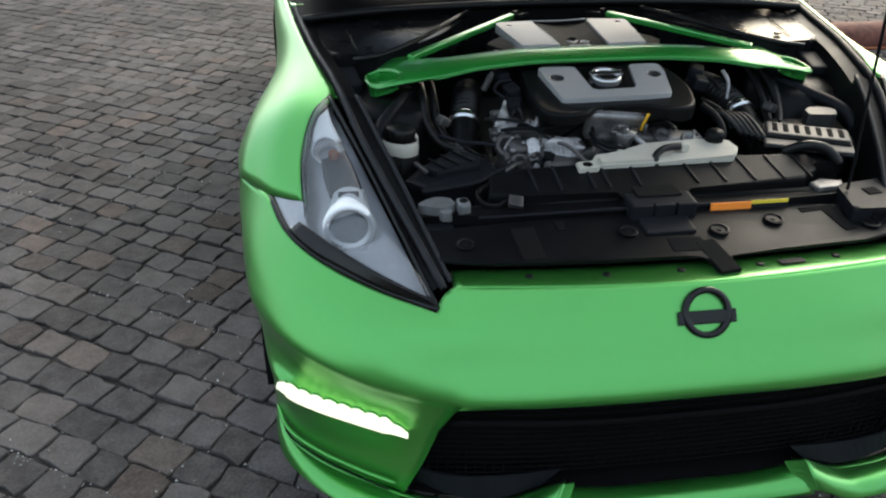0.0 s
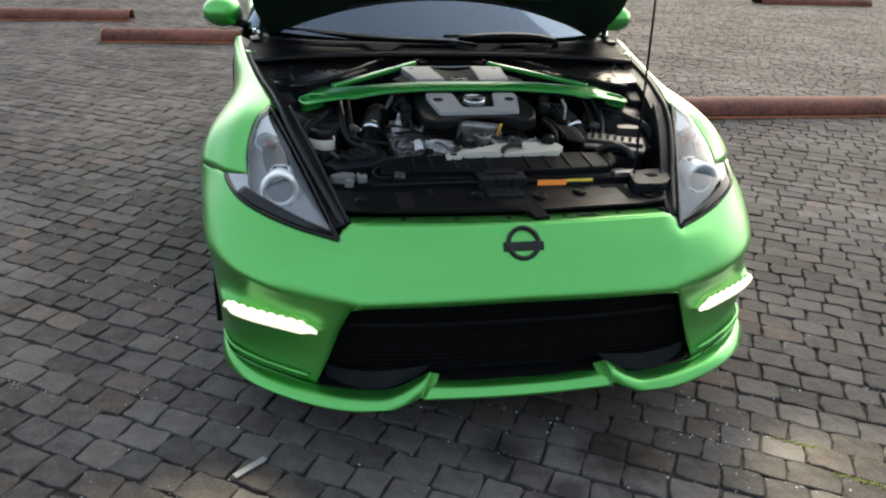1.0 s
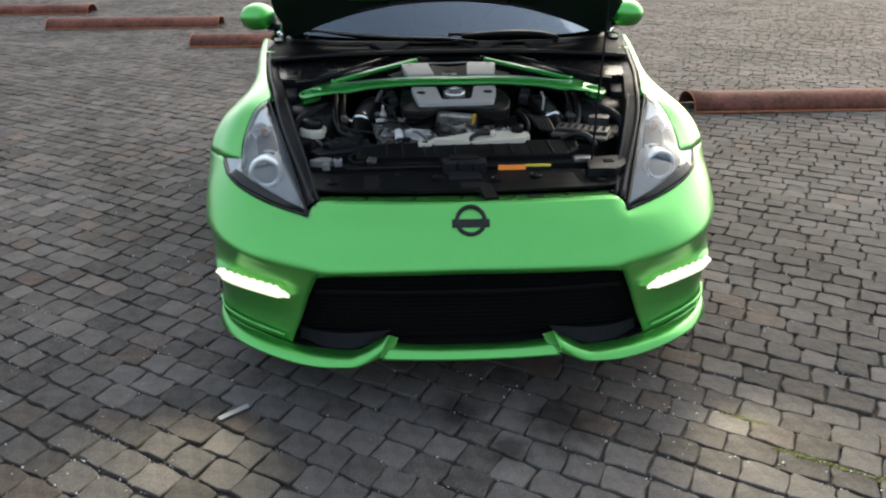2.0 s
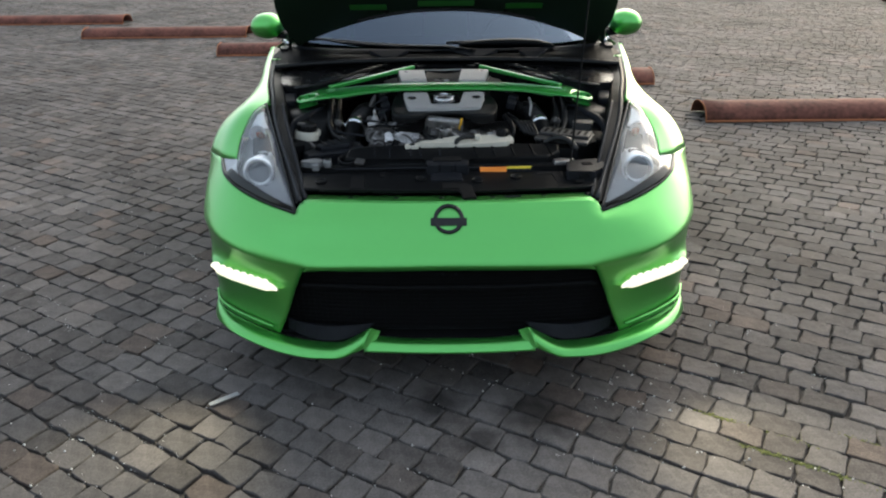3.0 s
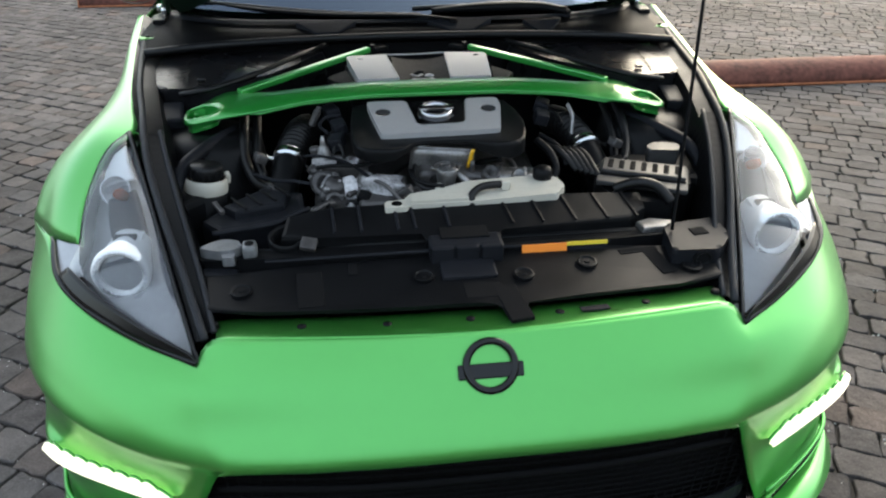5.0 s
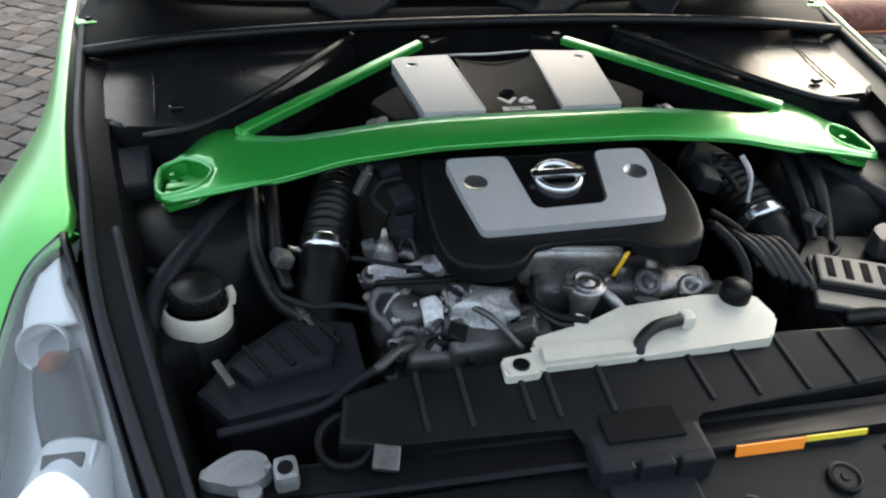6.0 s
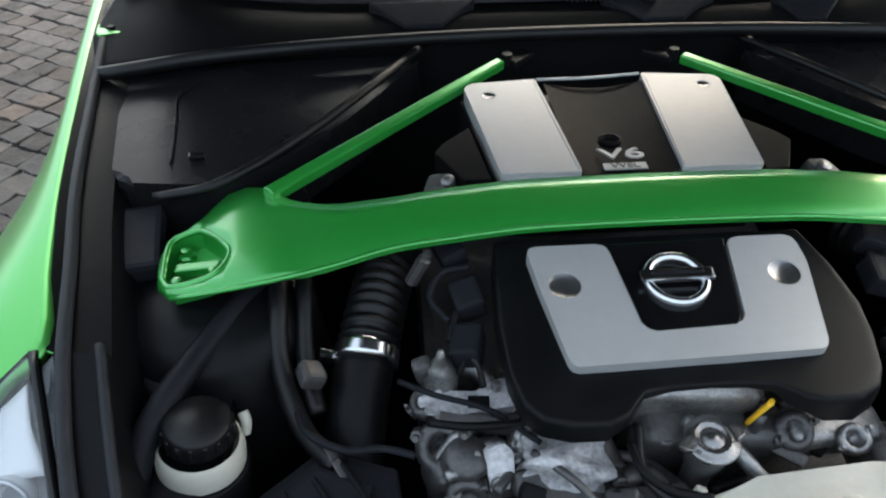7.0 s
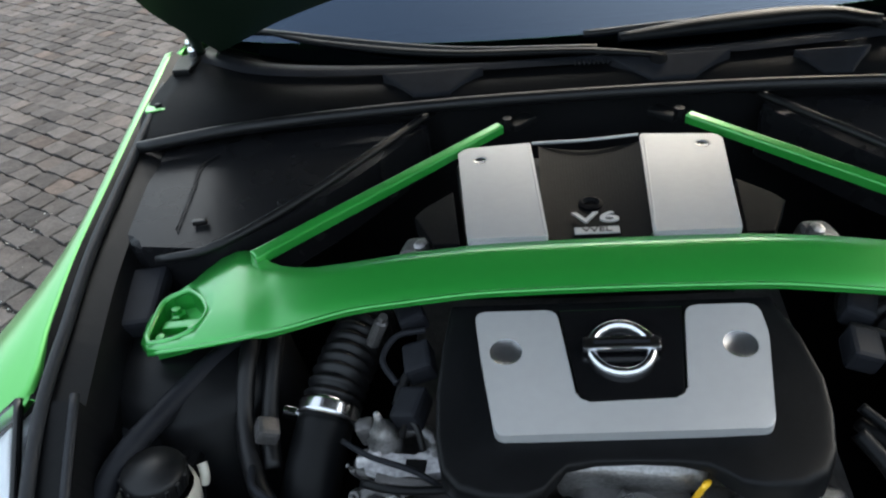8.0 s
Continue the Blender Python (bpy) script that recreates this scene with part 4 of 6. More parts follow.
# front cover over the radiator
NOTCH = [(-0.515, 0.360), (-0.500, 0.261), (-0.400, 0.238), (-0.200, 0.223), (0.000, 0.219), (0.030, 0.219), (0.055, 0.188), (0.090, 0.186), (0.085, 0.216), (0.200, 0.223), (0.400, 0.238), (0.500, 0.261), (0.515, 0.360), (0.300, 0.372), (0.100, 0.374), (-0.100, 0.374), (-0.320, 0.368)]
slam = part("radiator_cover", prism(NOTCH, .682, lambda x, y: .688 + .02 * (y - .2) / .17 - .02 * x * x, .006), BLACK, car, "black moulded radiator cover with slots")
for x0, y0, w, d, a in ((-.312, .292, .05, .105, 4), (.385, .315, .032, .085, 12), (.355, .352, .085, .016, 6), (.015, .255, .075, .045, 0), (.063, .215, .045, .10, 10), (-.23, .345, .02, .035, 0)):
    part("slot", box((w, d, .012), pose(x0, y0, .6832 + .118 * (y0 - .2) - .02 * x0 * x0, 6.7, 0, a), .002), DEEP, slam)
for x0, y0 in ((-.095, .305), (.10, .292), (.235, .318), (-.44, .30), (.445, .29)):
    part("fastener", lathe([(.021, -.002), (.021, .003), (.017, .004), (.014, .001), (.006, .001), (.005, .003), (0, .003)], pose(x0, y0, .690 + .12 * (y0 - .2) - .02 * x0 * x0, 4), 20), BLACK, slam)
part("latch_ramp", box((.11, .07, .014), pose(-.005, .325, .702, 6), .005), GREYBLK, slam)
corner = part("corner_cover", prism(rounded([(.406, .300), (.505, .296), (.548, .345), (.548, .42), (.425, .402)], .012), .60, lambda x, y: .728 + .05 * (y - .3), .010), GREYBLK, car, "dark grey corner cover beside the lamp")
part("cover_slot", box((.034, .026, .004), pose(.488, .366, .7315, 3, 0, 8), .001), DEEP, corner)
part("cover_boss", lathe([(.020, -.002), (.020, .003), (.015, .004), (.012, .001), (0, .001)], pose(.470, .297, .706, 88), 20), BLACK, corner)
part("corner_cover", prism([(-.455, .34), (-.53, .37), (-.54, .44), (-.50, .45), (-.45, .40)], .60, .70, .012), GREYBLK, car)

# crossmember and ribbed duct
duct = part("intake_duct", prism([(-.37, .425), (-.30, .415), (-.08, .418), (-.08, .388), (.075, .388), (.075, .418), (.36, .425), (.405, .455), (.41, .51), (.25, .512), (0, .513), (-.28, .508), (-.36, .488)], .66, lambda x, y: .742 + .24 * (y - .42), .008), BLACK, car, "ribbed black intake duct behind the radiator cover")
for x0 in (-.265, -.21, -.135, -.10, -.03, .10, .165, .235, .305, .37):
    part("rib", box((.007, .085, .006), pose(x0, .466, .7535, 13.5, 0, 9 if x0 > 0 else 4), .002), GREYBLK if x0 < 0 else BLACK, duct)
part("duct_mouth", box((.10, .05, .03), pose(-.002, .405, .7285), .002), DEEP, duct)
beam = part("crossmember", prism(rounded([(-.53, .392), (-.36, .374), (.33, .374), (.48, .392), (.48, .425), (.33, .418), (-.36, .418), (-.53, .425)], .02), .64, lambda x, y: .722 - .03 * max(0, abs(x) - .36), .006), BLACK, car, "black radiator crossmember")
part("beam_lip", tube([(-.40, .374, .716), (-.1, .371, .72), (.30, .374, .716)], .004, 6, 30), GREYBLK, beam)
latch = part("bonnet_latch", box((.15, .055, .055), pose(-.002, .378, .712), .008), GREYBLK, car, "dark bonnet latch block")
for x0 in (-.052, -.002, .048):
    part("latch_rib", box((.044, .018, .056), pose(x0, .352, .711), .004), GREYBLK, latch)
part("warning_label", box((.094, .003, .020), pose(.160, .3665, .712, -12), .0006), ORANGE, car, "orange warning label")
part("warning_label", box((.086, .003, .008), pose(.250, .3675, .7195, -12), .0006), YLABEL, car, "thin yellow warning label")
part("label_back", box((.088, .003, .010), pose(.250, .3675, .709, -12), .0006), GREYBLK, car)

# expansion tank
tank = part("expansion_tank", prism(rounded([(-.156, .478), (-.110, .480), (-.106, .488), (.035, .490), (.217, .492), (.245, .53), (.238, .580), (.16, .590), (.037, .582), (-.030, .562), (-.103, .543), (-.106, .518), (-.156, .511)], .005), .70, lambda x, y: .768 + (.008 if x > .04 else 0), .007), CREAM, car, "cream plastic expansion tank")
part("tank_stud", lathe([(.0115, -.01), (.0115, .0012), (.010, .002), (0, .002)], pose(-.131, .497, .768), 18), GLOSSBLK, tank)
part("tank_step", prism(rounded([(-.101, .4925), (.024, .494), (.026, .518), (-.099, .521)], .004), .75, .7745, .0035), CREAM, tank)
part("tank_lug", box((.020, .022, .022), pose(.110, .535, .783), .006), CREAM, tank)
part("tank_cap", lathe([(.020, -.03), (.022, .0), (.021, .012), (.015, .017), (0, .018)], pose(.205, .578, .785), 24), BLACK, tank, "black cap", smooth=True)
part("overflow_hose", tube([(.030, .494, .756), (.033, .508, .776), (.058, .523, .786), (.102, .534, .785)], .0085, 10), RUBBER, tank, smooth=True)
part("bleed_hose", tube([(-.040, .562, .766), (-.062, .568, .768), (-.082, .592, .778), (-.078, .640, .794)], .0055, 8), RUBBER, car, smooth=True)
part("bleed_joint", lathe([(.0105, -.014), (.0105, .002), (.008, .010), (.006, .018), (0, .019)], pose(-.034, .563, .762, -24, 20), 14), CREAM, car)

# filler and dipstick
filler = part("coolant_filler", lathe([(.015, -.10), (.016, -.055), (.021, -.034), (.025, -.012), (.026, -.006), (.024, -.002), (0, -.002)], pose(-.008, .613, .797, 4), 26), ALLOY, car, "metal coolant filler with its pressed cap", smooth=True)
cap = part("filler_cap", lathe([(.0, .0), (.0275, -.003), (.0295, -.001), (.0285, .003), (.024, .0015), (.021, .006), (.0165, .006), (.0145, .003), (.011, .003), (.0085, .0065), (0, .007)], pose(-.008, .613, .797, 4), 32), PALEALLOY, filler, "pressed steel cap", smooth=True)
for s in (1, -1):
    part("cap_ear", prism([(s * .024, -.010), (s * .034, -.006), (s * .039, 0), (s * .034, .006), (s * .024, .010)], -.002, .004, .0015, pose(-.008, .613, .798, 4, 0, 12)), PALEALLOY, cap)
part("dipstick", tube([(.047, .643, .782), (.050, .639, .80), (.055, .633, .828)], .0065, 8, 10, flat=.5), YELLOW, car, "yellow dipstick grip", smooth=True)
part("dipstick_tube", tube([(.03, .66, .55), (.05, .645, .70), (.055, .638, .80)], .006, 8), DIRTY, car, smooth=True)

# engine block and its metal parts
block = part("engine_block", prism([(-.30, .60), (-.24, .56), (.20, .56), (.26, .60), (.30, 1.25), (-.30, 1.25)], .40, .66, .02), DIRTY, car, "oily aluminium engine block")
for x0, y0, z0, sx, sy, sz, a, mm in ((-.155, .605, .705, .12, .07, .08, 10, DIRTY), (-.235, .60, .69, .08, .06, .08, 5, DIRTY), (.01, .66, .725, .17, .05, .11, 0, DIRTY),
                                  (.155, .655, .742, .12, .05, .045, 6, ALLOY), (-.275, .65, .715, .06, .05, .06, 20, DIRTY), (.215, .635, .71, .05, .07, .06, 0, DIRTY), (-.012, .672, .786, .150, .03, .08, 0, ALLOY)):
    part("casting", box((sx, sy, sz), pose(x0, y0, z0, 12, 6, a), .016, seg=3), mm, block, smooth=True)


def flange(x, y, z, r, h, tilt, material, lugs):
    """A short cast pipe end with a rim and bolt lugs."""
    m = pose(x, y, z, *tilt)
    ob = part("pipe_flange", lathe([(r * .72, -h), (r * .75, -h * .3), (r, -h * .2), (r, h * .2), (r * .8, h * .3), (r * .55, h * .3), (r * .5, -h * .2), (0, -h * .2)], m, 20), material, block, smooth=True)
    for k in range(lugs):
        a = 2 * math.pi * k / lugs + .4
        part("lug_bolt", lathe([(r * .24, -h * .2), (r * .24, h * .32), (r * .13, h * .36), (r * .13, h * .6), (0, h * .6)], m @ pose(r * 1.02 * math.cos(a), r * 1.02 * math.sin(a), 0), 6), material, ob)


for x0, y0, z0, r, h, tilt, mm, lugs in ((-.285, .655, .752, .030, .035, (50, -12, 0), DIRTY, 3), (-.232, .640, .742, .026, .03, (62, 10, 0), ALLOY, 3), (-.262, .610, .728, .022, .03, (70, -10, 0), DIRTY, 2), (-.19, .655, .758, .020, .03, (40, 20, 0), ALLOY, 2),
                                         (-.075, .600, .725, .034, .04, (68, 6, 0), DIRTY, 3), (.10, .640, .765, .022, .03, (35, 0, 0), DIRTY, 2), (.165, .628, .760, .018, .03, (25, -15, 0), ALLOY, 2), (-.215, .585, .705, .036, .03, (80, 4, 0), BLACK, 0),
                                         (-.300, .700, .770, .018, .04, (12, -20, 0), DIRTY, 2), (-.045, .640, .770, .015, .03, (15, 0, 0), DIRTY, 0)):
    flange(x0, y0, z0, r, h, tilt, mm, lugs)


def lump(name, centre, size, turn, rough, material, parent, label="", seed=0.0):
    """A rough cast block: square shoulders, a knobbly uneven skin."""
    bm = bmesh.new()
    bmesh.ops.create_cube(bm, size=2)
    bmesh.ops.subdivide_edges(bm, edges=bm.edges[:], cuts=7, use_grid_fill=True)
    m = pose(*centre, *turn)
    for v in bm.verts:
        p = v.co.normalized() * 1.18
        p = v.co.lerp(p, .45)
        k = 1 + rough * (noise.noise(p * 1.6 + Vector((seed, 0, 0))) + .5 * noise.noise(p * 4.1 + Vector((0, seed, 0))))
        v.co = m @ Vector((p.x * size[0] * k, p.y * size[1] * k, p.z * size[2] * k))
    return part(name, bm, material, parent, label, smooth=True)


lump("water_pump", (-.158, .632, .738), (.050, .034, .032), (-14, 6, -8), .42, OXIDE, block, "chalky oxidised aluminium casting", 3.1)
lump("pump_shoulder", (-.120, .640, .728), (.030, .028, .030), (10, 0, 14), .30, DIRTY, block, "", 7.7)
lump("front_casting", (-.215, .612, .702), (.060, .024, .022), (-8, 4, 4), .25, DIRTY, block, "", 1.4)
for x0, y0, z0, w, d, a in ((-.185, .590, .704, .055, .020, 14), (-.225, .604, .716, .04, .016, -6), (-.150, .545, .684, .085, .018, 5)):
    part("cast_ledge", prism(rounded([(-w, -d / 2), (w * .7, -d), (w, d * .4), (-w * .6, d)], .006), -.004, .003, .002, pose(x0, y0, z0, -16, 4, a)), TAGGREY, block)
part("pump_drum", lathe([(0, -.04), (.026, -.04), (.028, -.034), (.028, .004), (.024, .012), (.026, .020), (.022, .030), (0, .032)], pose(-.262, .640, .738, 14, 6), 26), DIRTY, block, "dull grey drum", smooth=True)
strap = part("drum_bracket", prism(rounded([(-.012, -.032), (.014, -.030), (.018, .020), (.008, .034), (-.014, .030)], .005), -.003, .003, .0015, pose(-.226, .622, .748, 62, 0, 12)), OXIDE, block, "pale steel bracket")
part("bracket_bolt", lathe([(.008, 0), (.008, .005), (.005, .006), (.005, .010), (0, .010)], pose(-.229, .612, .742, 62, 0, 12), 8), ALLOY, strap)

# bolts, pipes and small castings about the front of the engine
r2 = random.Random(11)
for k in range(78):
    x0, y0 = (r2.uniform(-.31, -.04) if k % 3 else r2.uniform(-.1, .24)), r2.uniform(.565, .73)
    z0 = r2.uniform(.69, .765) - .12 * max(0, x0 - .05)
    mm = r2.choice((ALLOY, DIRTY, DIRTY, BLACK, BLACK))
    tilt = (r2.uniform(-40, 40), r2.uniform(-40, 40), r2.uniform(0, 180))
    kind = r2.random()
    if kind < .4:
        part("bolt", lathe([(.011, -.03), (.011, .004), (.006, .006), (.006, .014), (0, .014)], pose(x0, y0, z0, *tilt), 6), mm, block)
    elif kind < .7:
        part("bracket", box((r2.uniform(.02, .05), r2.uniform(.012, .03), r2.uniform(.01, .025)), pose(x0, y0, z0, *tilt), .004), mm, block)
    else:
        q = Vector((x0, y0, z0))
        d = Vector((r2.uniform(-.07, .07), r2.uniform(-.04, .04), r2.uniform(-.03, .02)))
        part("pipe", tube([q - d, q + Vector((0, 0, .015)), q + d], r2.uniform(.004, .009), 8, 16), mm, block, smooth=True)

for pts, r, mm in (([(-.30, .66, .79), (-.26, .645, .80), (-.20, .65, .795), (-.14, .665, .80)], .005, BLACK), ([(-.33, .71, .80), (-.29, .68, .81), (-.235, .665, .80), (-.18, .64, .77)], .0035, GREYBLK),
                   ([(.22, .70, .82), (.245, .66, .80), (.25, .62, .77), (.22, .60, .74)], .009, BLACK), ([(.235, .735, .82), (.27, .69, .805), (.28, .64, .775)], .006, BLACK), ([(-.235, .80, .84), (-.26, .78, .83), (-.27, .75, .815)], .006, BLACK),
                   ([(-.24, .84, .85), (-.275, .83, .85), (-.29, .80, .84), (-.27, .77, .83)], .004, GREYBLK), ([(.25, .83, .85), (.29, .81, .845), (.30, .77, .83)], .005, BLACK), ([(-.09, .62, .79), (-.085, .59, .785), (-.06, .57, .778), (-.02, .56, .775)], .005, BLACK)):
    part("cable", tube(pts, r, 8, 24), mm, car, smooth=True)
for x0, y0, z0, a in ((-.245, .80, .835, 10), (-.25, .74, .82, -14), (.255, .80, .84, -8), (-.262, .87, .85, 20), (.27, .86, .85, -20)):
    part("coil_plug", box((.035, .045, .03), pose(x0, y0, z0, 6, -14 if x0 < 0 else 14, a), .006), GREYBLK, car)

# throttle and sensor cluster
cluster = part("throttle_body", lathe([(.03, -.08), (.032, .0), (.036, .004), (.036, .012), (.026, .014), (.02, .0)], pose(-.255, .72, .765, 16, 10), 24), ALLOY, car, "alloy throttle body with white sensors", smooth=True)
tray = prism(rounded([(-.303, .680), (-.262, .668), (-.203, .676), (-.196, .690), (-.204, .716), (-.225, .712), (-.240, .698), (-.268, .700), (-.300, .708)], .005), .778, lambda x, y: .790 + .02 * abs(x + .25), .002)
tray = part("sensor_tray", tray, OXIDE, cluster, "pale cast tray")
part("tray_hole", box((.024, .016, .010), pose(-.243, .683, .787, 4, 0, -4), .001), DEEP, tray)
part("tray_wing", box((.008, .045, .016), pose(-.202, .697, .795, 8, 12, -14), .003), OXIDE, tray)
part("tray_lip", box((.030, .008, .012), pose(-.296, .688, .795, 0, 10, 30), .003), OXIDE, tray)
part("tray_bolt", lathe([(.006, -.01), (.006, .005), (0, .006)], pose(-.222, .700, .795), 8), ALLOY, tray)
part("sensor", lathe([(.020, -.03), (.020, -.006), (.014, .0), (.0145, .008), (.009, .012), (.006, .024), (.0035, .040), (0, .042)], pose(-.283, .716, .806, 8), 20), ALLOY, cluster, "pale conical sensor", smooth=True)
part("sensor_plug", box((.022, .02, .03), pose(-.302, .722, .803, 0, -12, 10), .006), DIRTY, cluster)
part("sensor_lead", tube([(-.262, .716, .80), (-.252, .722, .822), (-.242, .714, .818), (-.236, .70, .795)], .004, 8, 20), RUBBER, cluster, smooth=True)
part("bracket", box((.085, .012, .035), pose(-.245, .668, .772, 15, 0, -8), .003), DIRTY, cluster)
part("nut", lathe([(.009, -.03), (.009, .01), (.006, .012), (.006, .02), (0, .02)], pose(-.298, .842, .855, 0, 25), 8), DIRTY, car)

# intake hoses on both sides
for s in (1, -1):
    hose = part("intake_hose", tube([(s * .330, .97, .775), (s * .345, .90, .785), (s * .360, .83, .776), (s * .368, .79, .764)], .036, 22, 80, ribs=(.0035, 12)), RUBBER, car, "ribbed rubber intake hose", smooth=True)
    part("hose_clamp", tube([(s * .368, .792, .765), (s * .371, .774, .759)], .0405, 26, 6), CHROME, hose, "bright steel hose clamp", smooth=True)
    part("clamp_screw", box((.03, .012, .014), pose(s * .412, .780, .768, 0, 20, 0), .003), CHROME, hose)
    part("intake_pipe", tube([(s * .371, .776, .760), (s * .380, .73, .735), (s * .388, .68, .695), (s * .39, .65, .64)], .036, 20, 24), BLACK, car, "black plastic intake pipe", smooth=True)
    part("vacuum_hose", tube([(s * .475, .90, .84), (s * .472, .82, .82), (s * .468, .76, .78), (s * .44, .69, .75), (s * .40, .64, .75)], .0125, 10, 34), RUBBER, car, smooth=True)
    part("vacuum_hose", tube([(s * .447, .91, .84), (s * .443, .84, .815), (s * .440, .77, .775), (s * .425, .71, .75)], .011, 10, 30), RUBBER, car, smooth=True)
    part("heater_hose", tube([(s * .47, .895, .815), (s * .505, .855, .815), (s * .555, .755, .812), (s * .592, .67, .80), (s * .61, .62, .76)], .0150, 10, 30), GREYBLK, car, "thick grey-black hose", smooth=True)
    part("wire", tube([(s * .445, .70, .765), (s * .43, .665, .775), (s * .39, .645, .77), (s * .35, .648, .765), (s * .315, .64, .76)], .0045, 8, 40), GREYBLK, car, smooth=True)
    part("hose_union", box((.028, .03, .022), pose(s * .43, .735, .79, 0, 30, 20), .006), DIRTY, car)
    # strut tower and inner wing shelf
    part("strut_tower", lathe([(.16, -.34), (.125, -.03), (.10, -.008), (.06, .0), (0, .0)], pose(s * .56, .855, .822), 32), BLACK, car, "black strut tower", smooth=True)
    part("inner_wing", prism([(s * .60, .56), (s * .70, .72), (s * .76, 1.0), (s * .80, 1.36), (s * .50, 1.36), (s * .50, .98), (s * .53, .62)], .40, lambda x, y: .755 + .06 * (y - .6), .015), BLACK, car, "black inner wing shelf")
    part("tower_plate", prism([(s * .60, .72), (s * .66, .76), (s * .67, .84), (s * .60, .86), (s * .49, .80), (s * .49, .75)], .76, .788, .008), GREYBLK, car)
    part("shelf_block", box((.075, .12, .03), pose(s * .665, .93, .835, 4, 0, s * -10), .008), GREYBLK, car)
    # covers at the rear corners
    lid = part("corner_lid", prism(rounded([(s * .700, 1.00), (s * .752, 1.26), (s * .745, 1.318), (s * .30, 1.338), (s * .27, 1.325), (s * .39, 1.14), (s * .47, 1.04), (s * .56, .985)], .03), .80, lambda x, y: .885 + .02 * (y - 1.0), .012), LIDBLK, car, "smooth black corner lid below the screen")
    part("lid_ridge", tube([(s * .628, 1.03, .889), (s * .645, 1.15, .892), (s * .655, 1.22, .893), (s * .635, 1.255, .894)], .0016, 6, 24), LIDBLK, lid, smooth=True)
    part("lid_clip", box((.022, .012, .008), pose(s * .595, 1.045, .892, 0, 0, 8), .003), GLOSSBLK, lid)
    part("lid_clip", box((.030, .014, .01), pose(s * .47, 1.08, .892, 0, 0, -30), .003), GLOSSBLK, lid)
    part("lid_seal", tube([(s * .27, 1.345, .905), (s * .36, 1.20, .905), (s * .46, 1.075, .895), (s * .56, .985, .885), (s * .64, .975, .875)], .007, 8, 30), RUBBER, car, smooth=True)

# strut bar
FR = [(0, .857), (.10, .856), (.176, .853), (.26, .845), (.332, .836), (.405, .816), (.476, .803), (.541, .799), (.588, .803), (.606, .822)]
RE = [(0, .950), (.10, .949), (.163, .947), (.26, .940), (.329, .929), (.40, .927), (.440, .938), (.470, .965), (.498, .995), (.530, 1.004), (.555, .992), (.579, .948), (.611, .915), (.618, .884)]


def bar_z(x):
    a = abs(x)
    return .898 - .010 * min(1, max(0, (a - .18) / .25)) - .17 * max(0, a - .3) ** 1.6 - .10 * max(0, a - .52)


fr = chain([(x, y, 0) for x, y in FR], 28)
re_ = chain([(x, y, 0) for x, y in RE], 28)
rows = []
for v in (0, .05, .3, .5, .7, .95, 1):
    row = []
    for a, b in zip(fr, re_):
        p = a.lerp(b, v)
        drop = .005 if v in (0, 1) else 0.0
        row.append((p.x, p.y, bar_z(p.x) - drop + .003 * math.sin(math.pi * v) + (.011 * (v - .5) if abs(p.x) < .45 else 0)))
    rows.append([Vector(q) for q in flip(row)[::-1] + row[1:]])
bar = part("strut_bar", skin(rows, ready=True), BARGREEN, car, "green painted strut bar across the engine", smooth=True, solid=0.005)

for edge in (FR[:9], RE[:6]):
    part("rolled_edge", tube(both([(x, y + (.0015 if edge[0] == FR[0] else -.0015), bar_z(x) - .0045) for x, y in edge]), .0032, 8, 70), BARGREEN, bar, smooth=True)


def cut(ob, bm):
    """Takes the closed form bm out of ob, for good."""
    me = bpy.data.meshes.new("cutter")
    bmesh.ops.recalc_face_normals(bm, faces=bm.faces[:])
    bm.to_mesh(me)
    bm.free()
    tool = new("cutter", me)
    md = ob.modifiers.new("cut", 'BOOLEAN')
    md.operation, md.object, md.solver = 'DIFFERENCE', tool, 'EXACT'
    bpy.context.view_layer.update()
    done = bpy.data.meshes.new_from_object(ob.evaluated_get(bpy.context.evaluated_depsgraph_get()))
    ob.modifiers.clear()
    ob.data = done
    bpy.data.objects.remove(tool)


